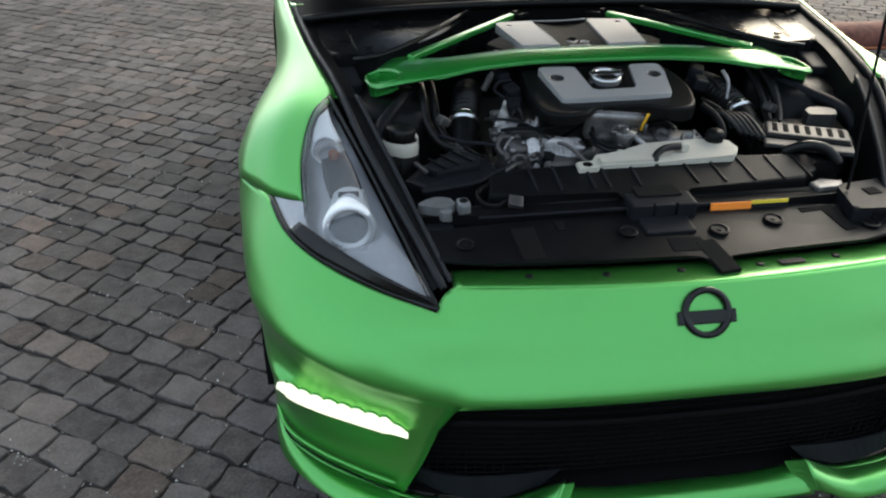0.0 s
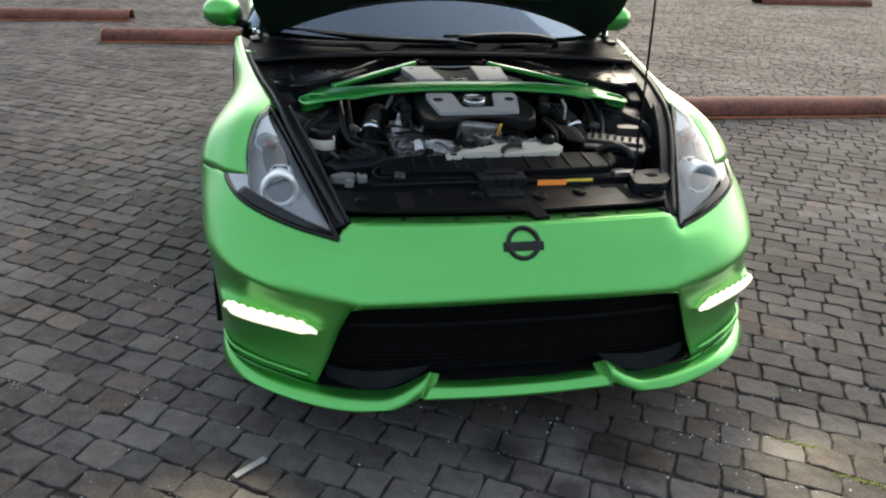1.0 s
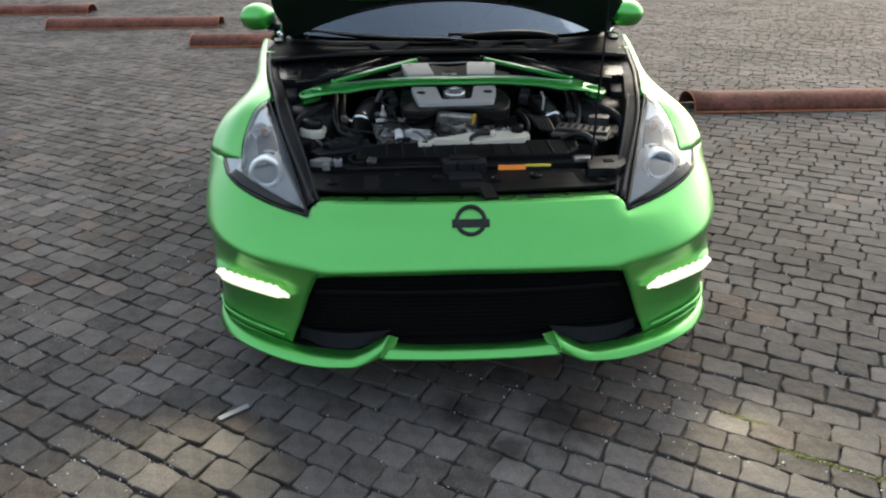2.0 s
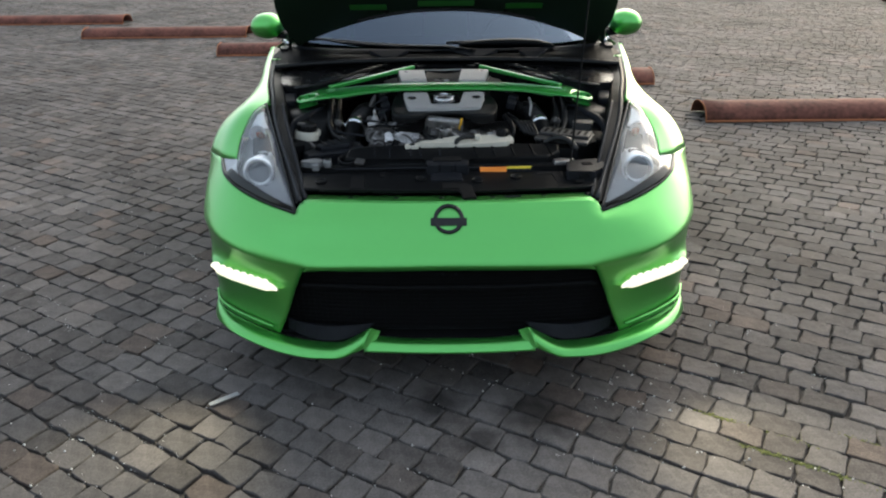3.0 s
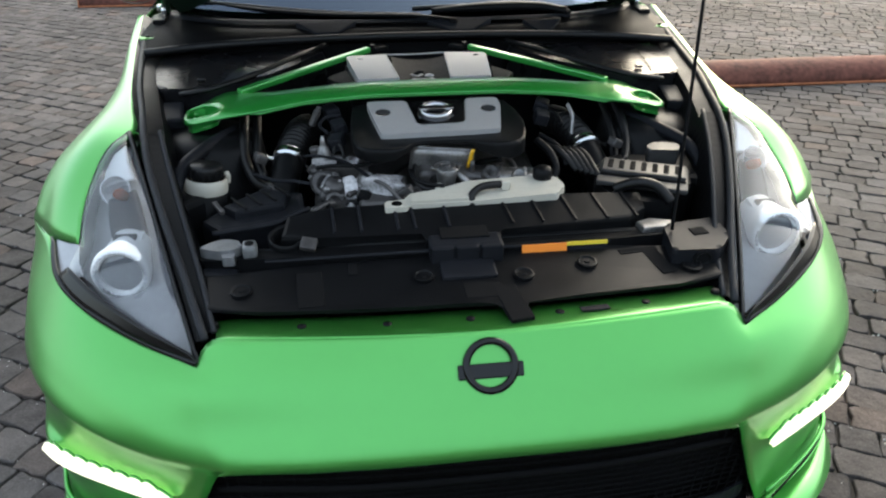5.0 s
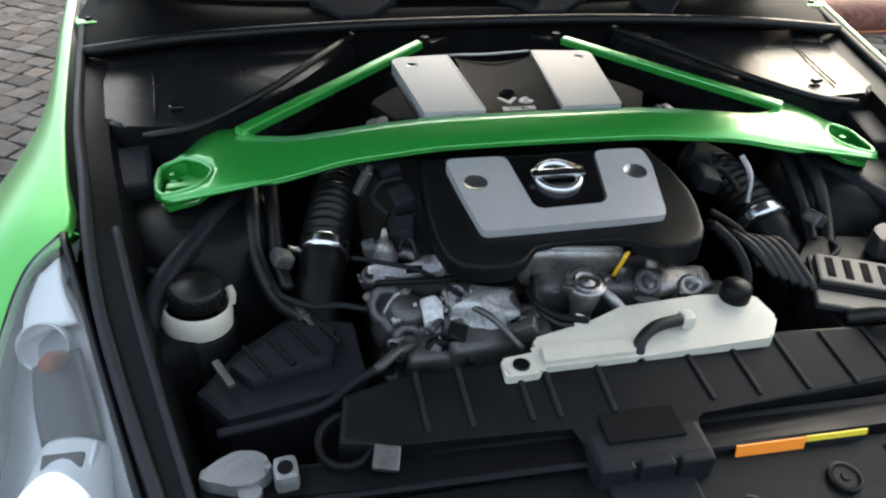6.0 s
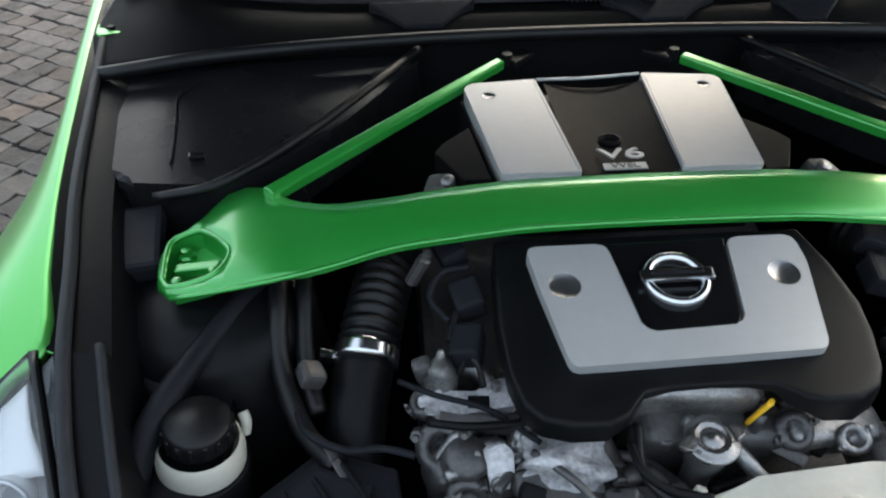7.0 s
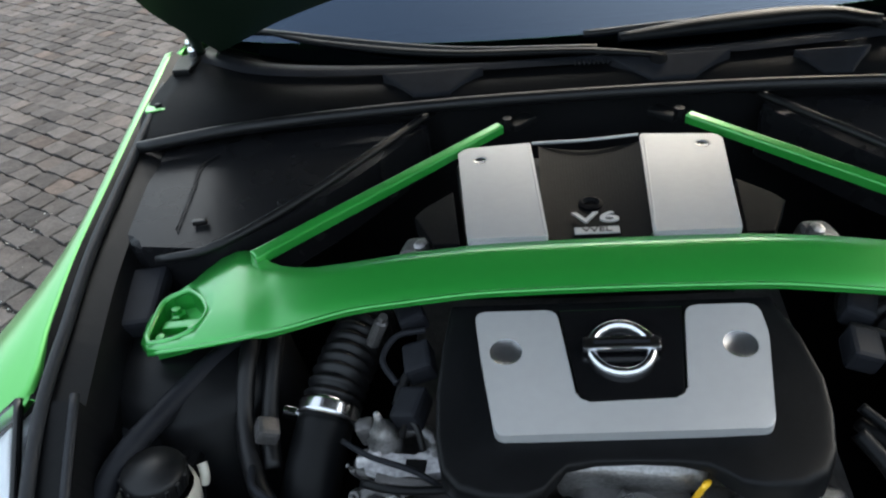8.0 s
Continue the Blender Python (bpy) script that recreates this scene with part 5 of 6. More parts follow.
for s in (1, -1):
    cup = [(s * .6045, .838), (s * .610, .903), (s * .600, .916), (s * .572, .919), (s * .527, .868), (s * .529, .840), (s * .546, .823), (s * .592, .821)]
    cut(bar, prism(cup, .78, .95, 0))
    part("cup_rim", tube([(x, y, bar_z(x) - .001) for x, y in cup + cup[:1]], .0045, 8, 60, cap=False), BARGREEN, bar, smooth=True)
    wall = bmesh.new()
    cc = cup + cup[:1]
    skin([[Vector((x, y, bar_z(x) - .002)) for x, y in cc], [Vector(((x - s * .572) * .92 + s * .572, (y - .874) * .92 + .874, bar_z(x) - .026)) for x, y in cc]], bm=wall, ready=True)
    part("cup_wall", wall, BARGREEN, bar)
    part("cup_floor", prism([((x - s * .572) * .95 + s * .572, (y - .874) * .95 + .874) for x, y in cup], lambda x, y: bar_z(x) - .032, lambda x, y: bar_z(x) - .026, 0), BARGREEN, bar, "recessed end with three nuts")
    part("cup_bridge", box((.058, .016, .012), pose(s * .570, .868, bar_z(.57) - .020, 0, s * 8, s * 4), .003), BARGREEN, bar)
    for x, y in ((.590, .898), (.590, .842), (.545, .848)):
        part("nut", lathe([(.011, 0), (.011, .007), (.007, .009), (.0065, .017), (0, .018)], pose(s * x, y, bar_z(x) - .026), 6), BARGREEN, bar)
    run = Vector((s * .340, -.306, 0)).normalized()
    wide = Vector((-run.y, run.x, 0)) * .0102
    p0, p1 = Vector((s * .150, 1.268, 0)), Vector((s * .49, .962, 0))
    part("brace", prism([tuple(q.xy) for q in (p0 - wide * .8, p1 - wide, p1 + wide, p0 + wide * .8)], lambda x, y: .897 - (1.268 - y) * .078, lambda x, y: .912 - (1.268 - y) * .078, .0035), BARGREEN, bar, "flat green brace to the bulkhead")
    part("brace_bolt", lathe([(.009, -.01), (.009, .008), (0, .009)], pose(s * .138, 1.278, .908), 6), BLACK, bar)
    part("brace_foot", box((.05, .03, .012), pose(s * .118, 1.29, .902, 0, 0, -s * 42), .003), BLACK, car)

# the bar reaches a little less far on the driver's side
for ob in [bar, *bar.children]:
    for v in ob.data.vertices:
        if v.co.x > .20:
            v.co.x = .20 + (v.co.x - .20) * .945

# engine covers
RIMC = [(-0.210, 0.860, 0.820), (-0.215, 0.800, 0.820), (-0.218, 0.730, 0.820), (-0.214, 0.670, 0.820), (-0.205, 0.632, 0.820), (-0.188, 0.613, 0.820), (-0.160, 0.604, 0.820), (-0.125, 0.602, 0.822), (-0.104, 0.610, 0.832), (-0.092, 0.625, 0.830), (-0.080, 0.638, 0.838), (-0.050, 0.644, 0.840), (-0.010, 0.645, 0.841), (0.030, 0.644, 0.840), (0.058, 0.640, 0.836), (0.074, 0.630, 0.824), (0.085, 0.620, 0.826), (0.105, 0.616, 0.815), (0.140, 0.618, 0.810), (0.166, 0.632, 0.810), (0.181, 0.655, 0.810), (0.192, 0.700, 0.810), (0.196, 0.740, 0.810), (0.188, 0.800, 0.810), (0.173, 0.860, 0.810)]
ct = lambda y: .848 + .021 * max(0.0, min(1.0, (y - .66) / .17))


def shell(k):
    """Ring k of the cover, from its lower edge (0) to its flat top (1)."""
    out = []
    for x, y, z in RIMC:
        f = max(0.0, min(1.0, (y - .60) / .22))
        a = k * math.pi / 2
        inset, rise = 1 - max(0.0, math.cos(a)) ** .30, math.sin(a) ** .34
        cx, cy = -.003 + (x + .003) * (1 - .055 * inset), y + .018 * inset * (1 - f)
        top = ct(cy)
        out.append(Vector((cx, cy, z + (top - z) * rise)))
    return out


bm = skin([shell(k) for k in (0, .02, .06, .14, .26, .4, .55, .7, .84, .94, 1)], bm=None, ready=True)
bm.verts.ensure_lookup_table()
bm.faces.new(bm.verts[-len(RIMC):])
cover = part("engine_cover", bm, BLACK, car, "black engine cover with a silver plate", smooth=True)
U = rounded([(-.176, .830), (-.168, .77), (-.150, .666), (.126, .673), (.148, .79), (.146, .832), (.066, .832), (.049, .709), (-.064, .704), (-.080, .830)], .012, 6)
cp = lambda x, y: .884 - .15 * (.82 - y)
plate = part("silver_plate", prism(U, .84, cp, .002), SILVER, cover, "brushed silver plate")
part("badge_panel", prism([(-.078, .832), (-.062, .716), (-.053, .707), (.041, .711), (.048, .720), (.064, .834)], .83, lambda x, y: cp(x, y) - .003, .002), GLOSSBLK, cover)
for x, y in ((-.139, .766), (.115, .770)):
    ball = bmesh.new()
    bmesh.ops.create_uvsphere(ball, u_segments=28, v_segments=16, radius=.040, matrix=pose(x, y, cp(x, y) + .0355))
    cut(plate, ball)
    part("plate_bowl", lathe([(r, -math.sqrt(.0396 ** 2 - r * r)) for r in (0, .004, .008, .012, .016, .0182)], pose(x, y, cp(x, y) + .0355, 8.5), 28), DIMPLE, plate, "smooth grey dimple", smooth=True)
ring = part("cover_badge", lathe([(.038, 0), (.038, .006), (.035, .009), (.030, .009), (.027, .004), (.027, 0)], pose(-.012, .772, cp(0, .772) - .002, 9), 40), CHROME, cover, "chrome ring badge with a cross bar", smooth=True)
part("badge_bar", box((.084, .016, .008), pose(-.012, .773, cp(0, .773) + .006, 9), .002), CHROME, ring)
part("badge_inlay", box((.060, .004, .002), pose(-.012, .773, cp(0, .773) + .0098, 9), .0005), GREYBLK, ring)
pz = lambda x, y: .906 - .02 * (y - .92) - .35 * max(0, abs(x + .02) - .21)
plen = part("intake_cover", prism([(-.193, .953), (-.222, 1.20), (-.10, 1.205), (.065, 1.215), (.195, 1.205), (.160, .953)], .80, lambda x, y: pz(x, y) - .022, .008), BLACK, car, "black intake cover with two silver strips")
strips = [part("silver_strip", prism(rounded([(-.189, .950), (-.216, 1.190), (-.206, 1.206), (-.102, 1.214), (-.084, .950)], .004), .87, lambda x, y: pz(x, y) + .002, .0025), SILVER, plen),
          part("silver_strip", prism(rounded([(.048, .950), (.068, 1.224), (.180, 1.210), (.187, 1.194), (.156, .950)], .004), .87, lambda x, y: pz(x, y) + .002, .0025), SILVER, plen)]
for strip, x, y in zip(strips, (-.180, .155), (1.165, 1.180)):
    ball = bmesh.new()
    bmesh.ops.create_uvsphere(ball, u_segments=24, v_segments=14, radius=.022, matrix=pose(x, y, pz(x, y) + .0205))
    cut(strip, ball)
    part("strip_bowl", lathe([(r, -math.sqrt(.0217 ** 2 - r * r)) for r in (0, .003, .006, .009)], pose(x, y, pz(x, y) + .0205), 24), DIMPLE, strip, smooth=True)
for strip, x0, x1 in zip(strips, (-.186, .052), (-.088, .153)):
    part("strip_lip", prism(rounded([(x0, .9485), (x0 + .004, .938), (x1 - .004, .938), (x1, .9485)], .003), .88, lambda x, y: pz(x, .95) - .004 + .35 * (y - .944), .002), SILVER, strip, "turned-down front lip")
    e = x1 + .001 if x0 < 0 else x0 - .001
    d = .022 if x0 > 0 else -.018
    part("strip_edge", tube([(e, .952, pz(0, .952) + .001), (e + d * .5, 1.08, pz(0, 1.08) + .001), (e + d, 1.212, pz(0, 1.212) + .001)], .0022, 6, 20), SILVER, strip, smooth=True)
bm = bmesh.new()
rows = [[Vector((-.090 + (.142 + .02 * v) * u, .954 + .256 * v, pz(0, .954 + .256 * v) - .002 - .013 * math.sin(math.pi * u) ** .8 + (.00007 if j % 2 else 0))) for j, u in [(j, j / 64) for j in range(65)]] for v in [j / 6 for j in range(7)]]
part("cover_trough", skin(rows, ready=True), SCUTTLE, plen, "black trough with fine grooves")
part("rear_trim", tube([(-.100, 1.215, pz(0, 1.21)), (-.02, 1.219, pz(0, 1.21) - .002), (.066, 1.224, pz(0, 1.21))], .0025, 6, 20), SILVER, plen, smooth=True)
part("trough_boss", lathe([(.016, 0), (.017, .004), (.012, .006), (.009, .001), (0, .001)], pose(-.022, 1.046, pz(0, 1.04) - .0155, -1), 20), SCUTTLE, plen)
word("cover_letters", "V6", .034, pose(-.019, 1.000, pz(0, 1.0) - .0065, -1), SILVER, plen, .0012, 1.65)
part("letter_plate", box((.058, .015, .002), pose(-.020, .974, pz(0, .974) - .0095, -1), .0005), SILVER, plen)
word("plate_letters", "VVEL", .014, pose(-.020, .974, pz(0, .974) - .008, -1), DIRTY, plen, .0004, 1.25)
for s in (1, -1):
    part("side_plate", prism([(s * .182 - .018, .955), (s * .218 - .018, .962), (s * .252 - .018, 1.035), (s * .240 - .018, 1.055), (s * .200 - .018, 1.09)], .86, lambda x, y: .896 - .10 * abs(x + .018) + .018, .002), SCUTTLE, plen, "thin black side flange")
    part("coil_cap", box((.045, .04, .03), pose(s * .262, .985, .862, 8, s * 14, s * 20), .010), DIRTY, car)
    part("coil_bolt", lathe([(.010, -.02), (.010, .006), (.005, .008), (0, .008)], pose(s * .255, .975, .880, 10, s * 14), 8), ALLOY, car)

# fluid bottle, air box
bottle = part("steering_fluid_bottle", lathe([(.0, -.06), (.030, -.058), (.042, -.048), (.0475, -.03), (.0475, -.012), (.045, .0), (.042, .004)], pose(-.545, .662, .776, -4, 6), 30), CREAM, car, "cream fluid bottle with a black cap", smooth=True)
part("bottle_cap", lathe([(.034, -.002), (.0355, .0), (.036, .023), (.033, .028), (.0, .029)], pose(-.545, .666, .780, -4, 6), 30), RUBBER, bottle, smooth=True)
for k in range(16):
    a = 2 * math.pi * k / 16
    part("cap_rib", box((.004, .005, .020), pose(-.545, .666, .780, -4, 6) @ pose(.036 * math.cos(a), .036 * math.sin(a), .012, 0, 0, math.degrees(a)), .001, seg=1), RUBBER, bottle)
part("bottle_holder", lathe([(.05, -.16), (.052, -.032), (.048, -.028), (.044, -.16)], pose(-.545, .662, .776, -4, 6), 24), BLACK, bottle, smooth=True)
part("bottle_spout", tube([(-.504, .688, .752), (-.502, .694, .764), (-.506, .702, .772)], .006, 8), CREAM, bottle, smooth=True)
airbox = part("air_box", prism([(-.545, .545), (-.50, .490), (-.36, .510), (-.325, .545), (-.335, .64), (-.42, .675), (-.50, .61)], .55, lambda x, y: .735 + .06 * (x + .45), .012), GREYBLK, car, "dark moulded air filter box")
part("box_step", prism([(-.50, .565), (-.47, .53), (-.37, .55), (-.36, .61), (-.42, .64)], .72, lambda x, y: .755 + .06 * (x + .45), .008), GREYBLK, airbox)
for k in range(4):
    part("box_rib", box((.006, .070, .006), pose(-.465 + .030 * k, .563 + .014 * k, .757 + .06 * (-.015 + .030 * k), 0, -3.4, 32), .002), BLACK, airbox)
for x0, y0, a in ((-.505, .545, 30), (-.40, .638, 30)):
    part("box_clip", box((.010, .045, .008), pose(x0, y0, .757, 10, 0, a), .002), DIRTY, airbox)
part("box_rail", tube([(-.51, .468, .735), (-.44, .475, .74), (-.38, .49, .742), (-.345, .515, .748), (-.315, .53, .752)], .006, 8, 24), GREYBLK, car, smooth=True)

# pale castings beside the crossmember
horn = part("horn_bracket", prism(rounded([(-.530, .410), (-.518, .400), (-.505, .396), (-.488, .388), (-.462, .390), (-.446, .404), (-.446, .420), (-.462, .434), (-.486, .438), (-.506, .428), (-.518, .418)], .008), .715, .738, .008), TAGGREY, car, "pale metal bracket plate")
part("horn_stub", box((.028, .035, .03), pose(-.430, .402, .730, 0, 0, 6), .008), TAGGREY, horn)
part("stub_hole", lathe([(0, .002), (.009, .002), (.009, -.004)], pose(-.430, .400, .745), 16), DEEP, horn)
part("horn_lug", prism(rounded([(-.484, .392), (-.456, .392), (-.458, .372), (-.480, .372)], .006), .712, .732, .003), TAGGREY, horn)
part("hose_ring", lathe([(.036, -.06), (.038, .0), (.034, .006), (.028, .0), (.026, -.03), (0, -.032)], pose(-.36, .437, .735, 14), 24), BLACK, car, smooth=True)
part("grey_tag", box((.032, .03, .012), pose(-.315, .405, .733, 18, 8, -10), .003), DIRTY, car)
part("latch_plate", prism([(.38, .395), (.44, .40), (.455, .425), (.41, .44), (.375, .425)], .715, .732, .006), ALLOY, car)

# fuse box on the driver's side
fuse = part("fuse_box", prism(rounded([(.335, .590), (.352, .480), (.470, .470), (.56, .56), (.545, .70), (.42, .72), (.36, .66)], .012), .60, lambda x, y: .755 + .05 * (y - .5), .010), BLACK, car, "black fuse box with a pale ribbed lid")
lid_m = pose(.440, .570, .778, 3, 0, -24)
part("lid_base", box((.200, .115, .012), lid_m @ pose(0, -.008, -.006), .004), FUSEGREY, fuse, "pale grey lid")
part("fuse_lid", box((.188, .066, .012), lid_m @ pose(0, .010, .004), .004), FUSEGREY, fuse)
for k in range(7):
    part("lid_slot", box((.013, .046, .010), lid_m @ pose(-.075 + .025 * k, .012, .0065), .003), DEEP, fuse)
part("lid_gap", box((.190, .008, .006), lid_m @ pose(0, -.028, .0), .002), DEEP, fuse)
part("battery_post", prism(rounded([(.478, .640), (.548, .628), (.566, .672), (.520, .690), (.486, .676)], .008), .77, .806, .006), FUSEGREY, fuse, "grey terminal cover")
part("fuse_cable", tube([(.36, .53, .76), (.40, .505, .785), (.44, .49, .78), (.47, .47, .75)], .012, 10), RUBBER, fuse, smooth=True)
for k in range(5):
    part("wiring", tube([(.235 + .012 * k, .73 - .012 * k, .80 - .006 * k), (.27 + .012 * k, .67, .80), (.30 + .01 * k, .62 - .01 * k, .77)], .008, 8, 20), RUBBER, car, smooth=True)
part("stay", tube([(.33, .78, .80), (.335, .80, .84), (.33, .83, .86)], .005, 6), ALLOY, car)

# scuttle panel, wipers
cowl = part("scuttle_panel", skin([both([(0, 1.335, .918), (.3, 1.33, .916), (.6, 1.30, .912), (.82, 1.27, .905)]), both([(0, 1.372, .940), (.3, 1.375, .939), (.6, 1.37, .935), (.82, 1.40, .925)]), both([(0, 1.388, .941), (.3, 1.405, .941), (.6, 1.455, .943), (.80, 1.56, .950)]), both([(0, 1.412, .946), (.3, 1.444, .947), (.55, 1.515, .950), (.76, 1.63, .957)])], 40, 12), SCUTTLE, car, "black plastic scuttle panel", smooth=True, solid=0.006)
part("scuttle_seal", tube(both([(0, 1.325, .928), (.3, 1.32, .926), (.6, 1.295, .92), (.78, 1.26, .912)]), .011, 10, 50), RUBBER, car, smooth=True)
bm = bmesh.new()
for k in range(9):
    box((.004, .02, .004), pose(-.02 + .008 * k, 1.40, .955, 12), .001, bm, 1)
part("vent_bars", bm, GREYBLK, cowl)
for x0, w, y0 in ((-.27, .09, 1.372), (.14, .10, 1.372), (.40, .06, 1.362)):
    part("scuttle_flap", prism([(x0 - w, y0 + .028), (x0 + w, y0 + .028), (x0 + w * .35, y0 - .018), (x0 - w * .35, y0 - .018)], lambda x, y: .925, lambda x, y: .949 + .5 * (y - 1.38), .003), GREYBLK, cowl)
part("scuttle_fold", skin([both([(0, 1.395, .953), (.3, 1.405, .953), (.6, 1.455, .950), (.76, 1.55, .95)]), both([(0, 1.410, .960), (.3, 1.42, .960), (.6, 1.475, .957), (.76, 1.57, .957)]), both([(0, 1.422, .957), (.3, 1.436, .957), (.6, 1.50, .955), (.76, 1.60, .955)])], 36, 7), GREYBLK, cowl, smooth=True)
for pts, n1 in (([(.12, 1.395, .960), (.0, 1.415, .968), (-.25, 1.446, .970), (-.48, 1.525, .976), (-.64, 1.61, .982)], .010), ([(.50, 1.46, .965), (.42, 1.485, .975), (.25, 1.462, .982), (.06, 1.440, .978)], .024)):
    w = part("wiper", tube(pts, lambda k, n1=n1: n1 * (.55 + .9 * math.sin(math.pi * min(1, .15 + .8 * k))) * .75, 8, 26, flat=.6), BLACK, car, "black wiper arm and blade", smooth=True)
    part("wiper_pivot", lathe([(.014, -.03), (.016, -.006), (.012, .002), (0, .003)], pose(*pts[0]), 16), SCUTTLE, w, smooth=True)
    a, b = Vector(pts[1]), Vector(pts[-1])
    part("wiper_blade", tube([a + Vector((.02, .008, 0)), Vector(pts[2]) + Vector((0, .014, .002)), b + Vector((-.06, .02, .003))], .007, 6, 24), RUBBER, w, smooth=True)

# ---- kerb beams: hollow half-round steel stops laid in a staggered line ----
def kerb(x0, x1, y, name="wheel_stop", tilt=0.0, label="rusty red half-round steel wheel stop lying on the cobbles"):
    m = pose((x0 + x1) / 2, y, 0, 0, 0, tilt)
    half = (x1 - x0) / 2
    prof = [(-.02, .004), (-.005, .05), (.03, .092), (.09, .120), (.16, .130), (.24, .122), (.31, .094), (.345, .05), (.36, .004)]
    rows = []
    for k in range(15):
        x = -half + 2 * half * k / 14
        rows.append([m @ Vector((x, a + .004 * noise.noise((x * 2, y, 1)), max(.002, b + (.004 * noise.noise((x * 3, y, 5)) if b > .01 else 0)))) for a, b in prof])
    ob = part(name, skin(rows, ready=True), RUST, None, smooth=True, solid=0.006)
    part("bottom_rim", tube([m @ Vector((-half, -.024, .010)), m @ Vector((0, -.022, .009)), m @ Vector((half, -.024, .010))], .0095, 8, 16), RUSTRIM, ob, "orange rusted lower rim", smooth=True)
    for e in (-1, 1):
        part("end_rim", tube([m @ Vector((e * half, a, b)) for a, b in prof], .005, 8, 30), RUSTRIM, ob, smooth=True)
    return tagged(ob, label, "wheel stop", "wheel stops")


kerb(2.08, 4.42, 3.645)
kerb(-.42, 2.04, 5.07)
kerb(-2.78, -.44, 6.93)
kerb(-5.12, -2.80, 8.45)
kerb(-7.50, -5.16, 10.0)
kerb(5.6, 8.0, 12.9)
kerb(8.1, 10.5, 11.7)

# ---- splinter ----
tagged(part("splinter", box((.021, .105, .003), pose(-.785, -.006, .0125, 0, 0, -52), .001), CHIP), "pale flat splinter lying on the cobbles", "debris")

# ---- cobbles ----
ROW_A, PITCH, LONG = radians(-31), .105, .126
ca, sa = math.cos(ROW_A), math.sin(ROW_A)
rng = np.random.RandomState(4)


def sett_form(l, w, r):
    """One sett: an uneven worn top, a slight shoulder and sides."""
    a, b = l / 2, w / 2
    ring = [(-a, -b * .84), (-a * .88, -b), (-a * .30, -b * .99), (a * .34, -b * 1.01), (a * .90, -b), (a, -b * .84), (a * 1.01, b * .05), (a, b * .85), (a * .88, b), (a * .28, b * 1.01), (-a * .36, b * .99), (-a * .89, b), (-a, b * .84), (-a * 1.01, -b * .06)]
    ring = [(x + .011 * (r.rand() - .5), y + .011 * (r.rand() - .5)) for x, y in ring]
    sk, tp = .12 * (r.rand() - .5), .16 * (r.rand() - .5)
    ring = [((x + sk * y), y * (1 + tp * x / a)) for x, y in ring]
    n = len(ring)
    lift = [.002 * (r.rand() - .5) for _ in range(n)]
    pts = [[x * .94, y * .93, lift[k]] for k, (x, y) in enumerate(ring)]
    pts += [[x * .985, y * .98, lift[k] - .0035] for k, (x, y) in enumerate(ring)]
    pts += [[x, y, -.022] for x, y in ring]
    faces = [tuple(range(n))]
    for q in range(2):
        for k in range(n):
            d = (k + 1) % n
            faces.append((k + n * (q + 1), d + n * (q + 1), d + n * q, k + n * q))
    return np.array(pts), faces


meshes = []
for k in range(28):
    P, F = sett_form(LONG - .005, PITCH - .005, rng)
    me = bpy.data.meshes.new("sett")
    me.from_pydata(P.tolist(), [], F)
    me.materials.append(STONE)
    meshes.append((me, P, F))

paving = thing("cobble_pavement", "worn grey granite setts laid in slanting rows", "pavement", kind="structure")
verts, faces, count, singles = [], [], 0, 0
u0, u1, v0, v1 = -24, 24, -24, 24
for r in range(int(v0 / PITCH), int(v1 / PITCH)):
    v = r * PITCH
    u = u0 + rng.rand() * LONG
    wob = .012 * math.sin(r * .9) + rng.rand() * .006
    while u < u1:
        l = LONG * (.82 + .40 * rng.rand())
        uc = u + l / 2
        u += l
        vc = v + wob * .5 + .018 * noise.noise((uc * .6, v * .6, 3)) + .007 * (rng.rand() - .5)
        x, y = uc * ca - vc * sa, uc * sa + vc * ca
        if not (-10.5 < x < 12.5 and -4.2 < y < 16.5) or (abs(x) > 4.5 + .62 * max(0, y) + 1.5):
            continue
        if abs(x) < .62 and .7 < y < 4.0:
            continue
        z = .006 * noise.noise((x * .8, y * .8, 9)) + .005 * (rng.rand() - .5)
        yaw = ROW_A + .12 * (rng.rand() - .5)
        tx, ty = .026 * (rng.rand() - .5), .026 * (rng.rand() - .5)
        me, P, F = meshes[rng.randint(28)]
        sx = l / LONG
        if -1.75 < x < 1.75 and -.82 < y < .10 and singles < 300:
            ob = new("sett", me)
            ob.parent = paving
            ob.matrix_basis = Matrix.LocRotScale((x, y, z), Euler((tx, ty, yaw)), (sx, 1, 1))
            singles += 1
            continue
        c, s_ = math.cos(yaw), math.sin(yaw)
        Q = P * (sx, 1, 1)
        X = np.stack([x + Q[:, 0] * c - Q[:, 1] * s_, y + Q[:, 0] * s_ + Q[:, 1] * c, z + Q[:, 2] + Q[:, 0] * ty + Q[:, 1] * tx], 1)
        verts.append(X)
        faces.append([tuple(i + count for i in f) for f in F])
        count += len(X)
me = bpy.data.meshes.new("far_setts")
me.from_pydata(np.concatenate(verts).tolist(), [], [f for g in faces for f in g])
me.materials.append(STONE)
rest = new("far_setts", me)
rest.parent = paving
tagged(rest, "many more granite setts", kind="stuff")

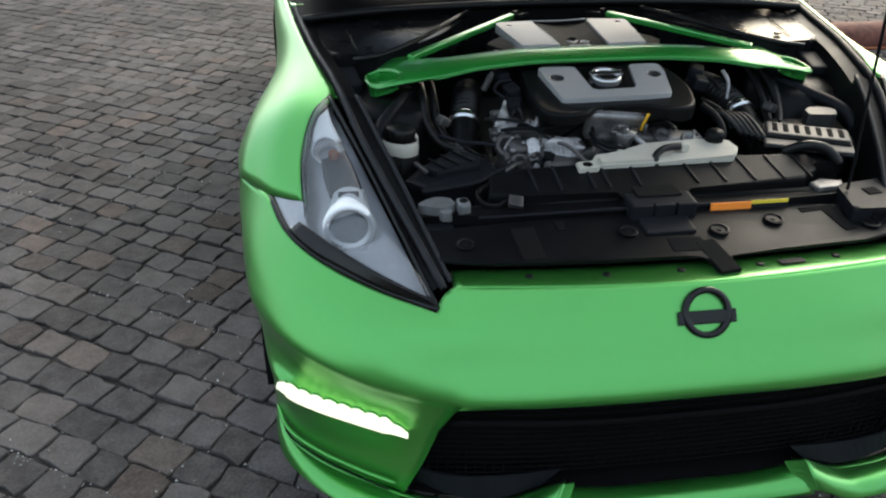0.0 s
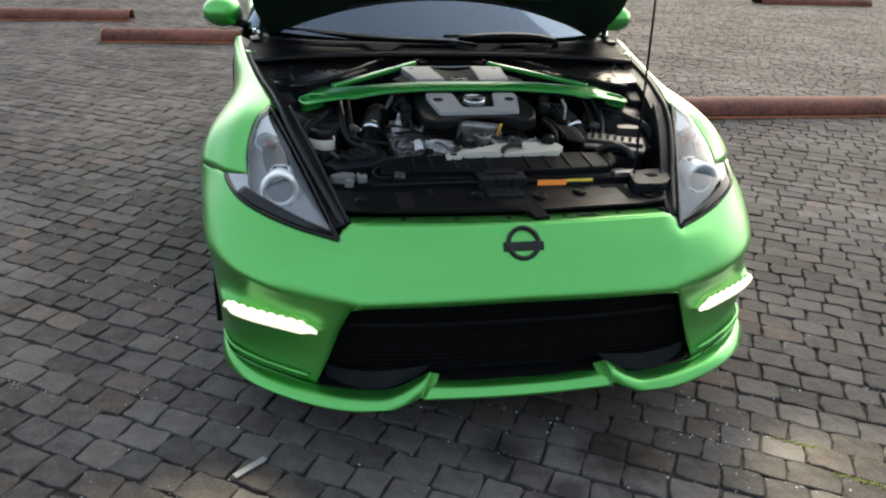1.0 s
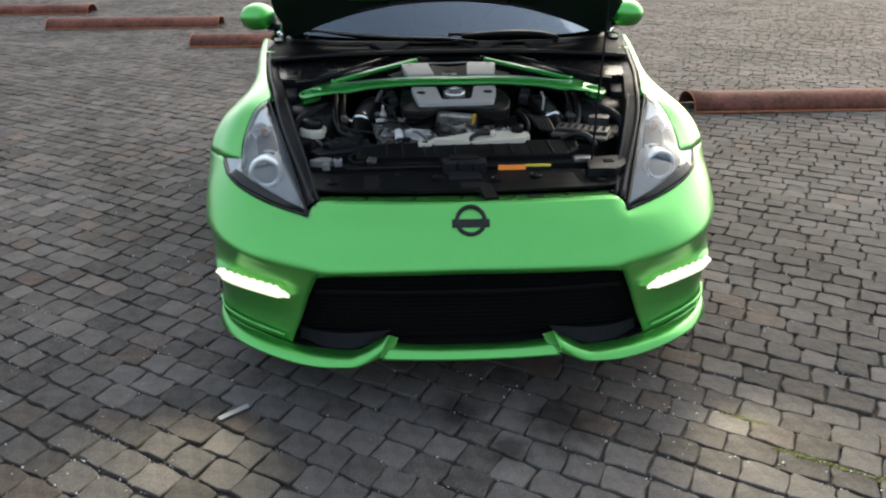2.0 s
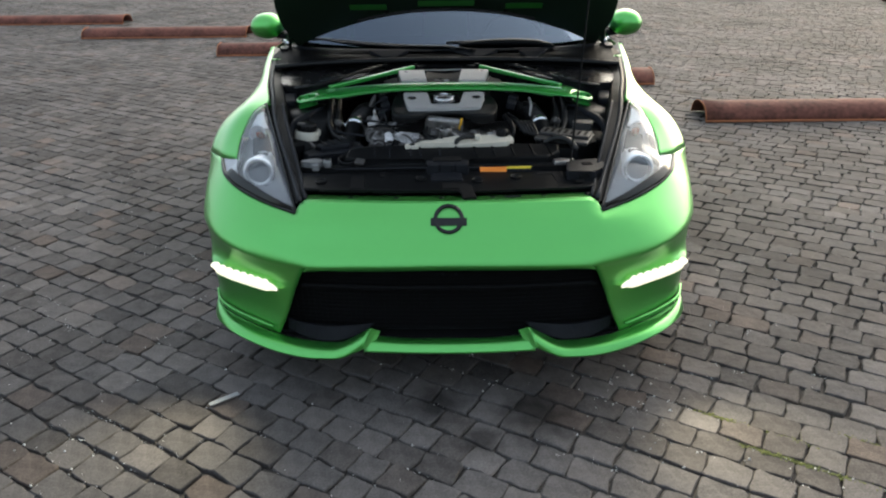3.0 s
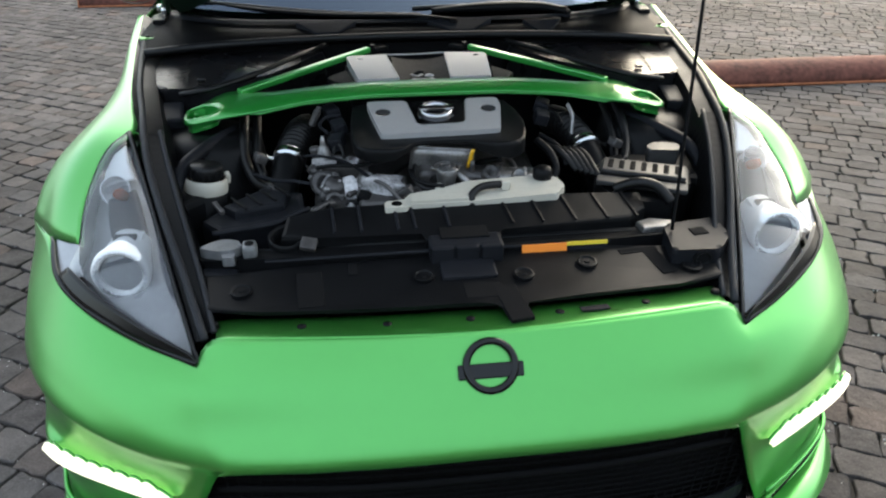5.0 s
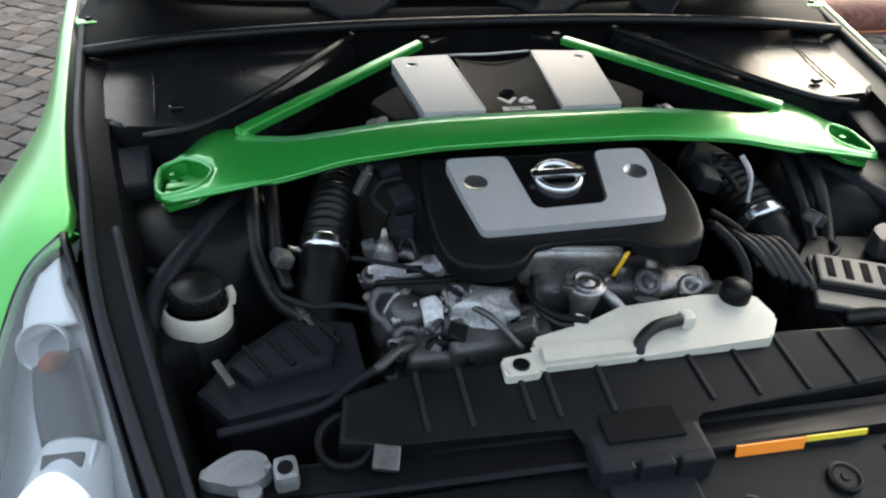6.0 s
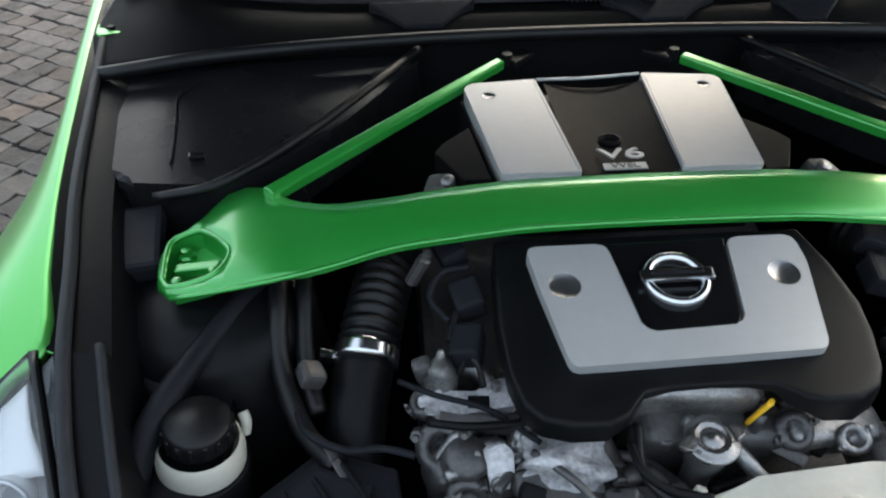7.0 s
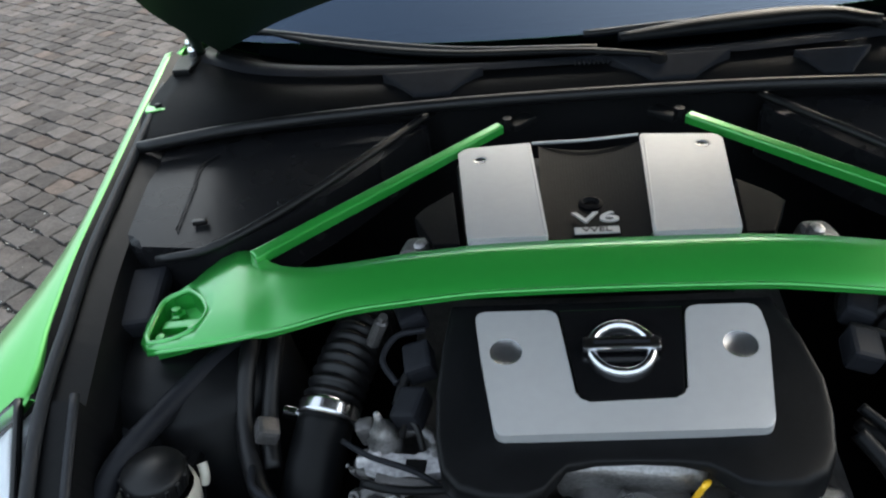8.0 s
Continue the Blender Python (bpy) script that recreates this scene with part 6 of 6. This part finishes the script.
# pale grit in the joints
gv, gf = [], []
while len(gv) < 4 * 9000:
    r = rng.randint(-20, 26)
    uu, vv = rng.uniform(-3.4, 3.4), (r + .5) * PITCH + rng.normal(0, .007)
    if rng.rand() < .35:
        uu, vv = (rng.randint(-25, 26) + .5) * LONG + rng.normal(0, .012), r * PITCH + rng.uniform(-.05, .05)
    x, y = uu * ca - vv * sa, uu * sa + vv * ca
    if (y > .75 and abs(x) < .9) or noise.noise((x * 2.3, y * 2.3, 4)) + .5 * noise.noise((x * 9, y * 9, 2)) < rng.uniform(-.2, .55):
        continue
    q = rng.uniform(.0012, .0044) * (1.5 if rng.rand() < .06 else 1)
    z = -.006 + rng.uniform(-.004, .006)
    i0 = len(gv)
    for dx, dy, dz in ((-1, -.6, 0), (1, -.7, 0), (0, 1, 0), (.1, 0, 1.1)):
        gv.append((x + q * dx * rng.uniform(.7, 1.3), y + q * dy * rng.uniform(.7, 1.3), z + q * dz))
    gf += [(i0, i0 + 1, i0 + 3), (i0 + 1, i0 + 2, i0 + 3), (i0 + 2, i0, i0 + 3)]
me = bpy.data.meshes.new("joint_grit")
me.from_pydata(gv, [], gf)
me.materials.append(GRAVEL)
tagged(new("joint_grit", me), "pale grit lying in the joints of the setts", "gravel", kind="stuff")

# moss in some joints
mv, mf = [], []
for k in range(900):
    cx, cy = ((.98, -.29), (1.06, -.36), (1.16, -.45), (.90, -.14), (1.30, -.25), (1.08, -.22))[k % 6]
    uu = cx * ca + cy * sa + rng.normal(0, .045)
    vv = (math.floor((-cx * sa + cy * ca) / PITCH) + .5) * PITCH + rng.normal(0, .005)
    x, y = uu * ca - vv * sa, uu * sa + vv * ca
    q, z = rng.uniform(.0025, .006), -.008 + rng.uniform(0, .007)
    i0 = len(mv)
    for dx, dy, dz in ((-1, -.6, 0), (1, -.7, 0), (0, 1, 0), (.1, 0, .6)):
        mv.append((x + q * dx, y + q * dy, z + q * dz))
    mf += [(i0, i0 + 1, i0 + 3), (i0 + 1, i0 + 2, i0 + 3), (i0 + 2, i0, i0 + 3)]
me = bpy.data.meshes.new("joint_moss")
me.from_pydata(mv, [], mf)
me.materials.append(MOSS)
tagged(new("joint_moss", me), "yellow-green moss tufts in the joints", "moss", kind="stuff")
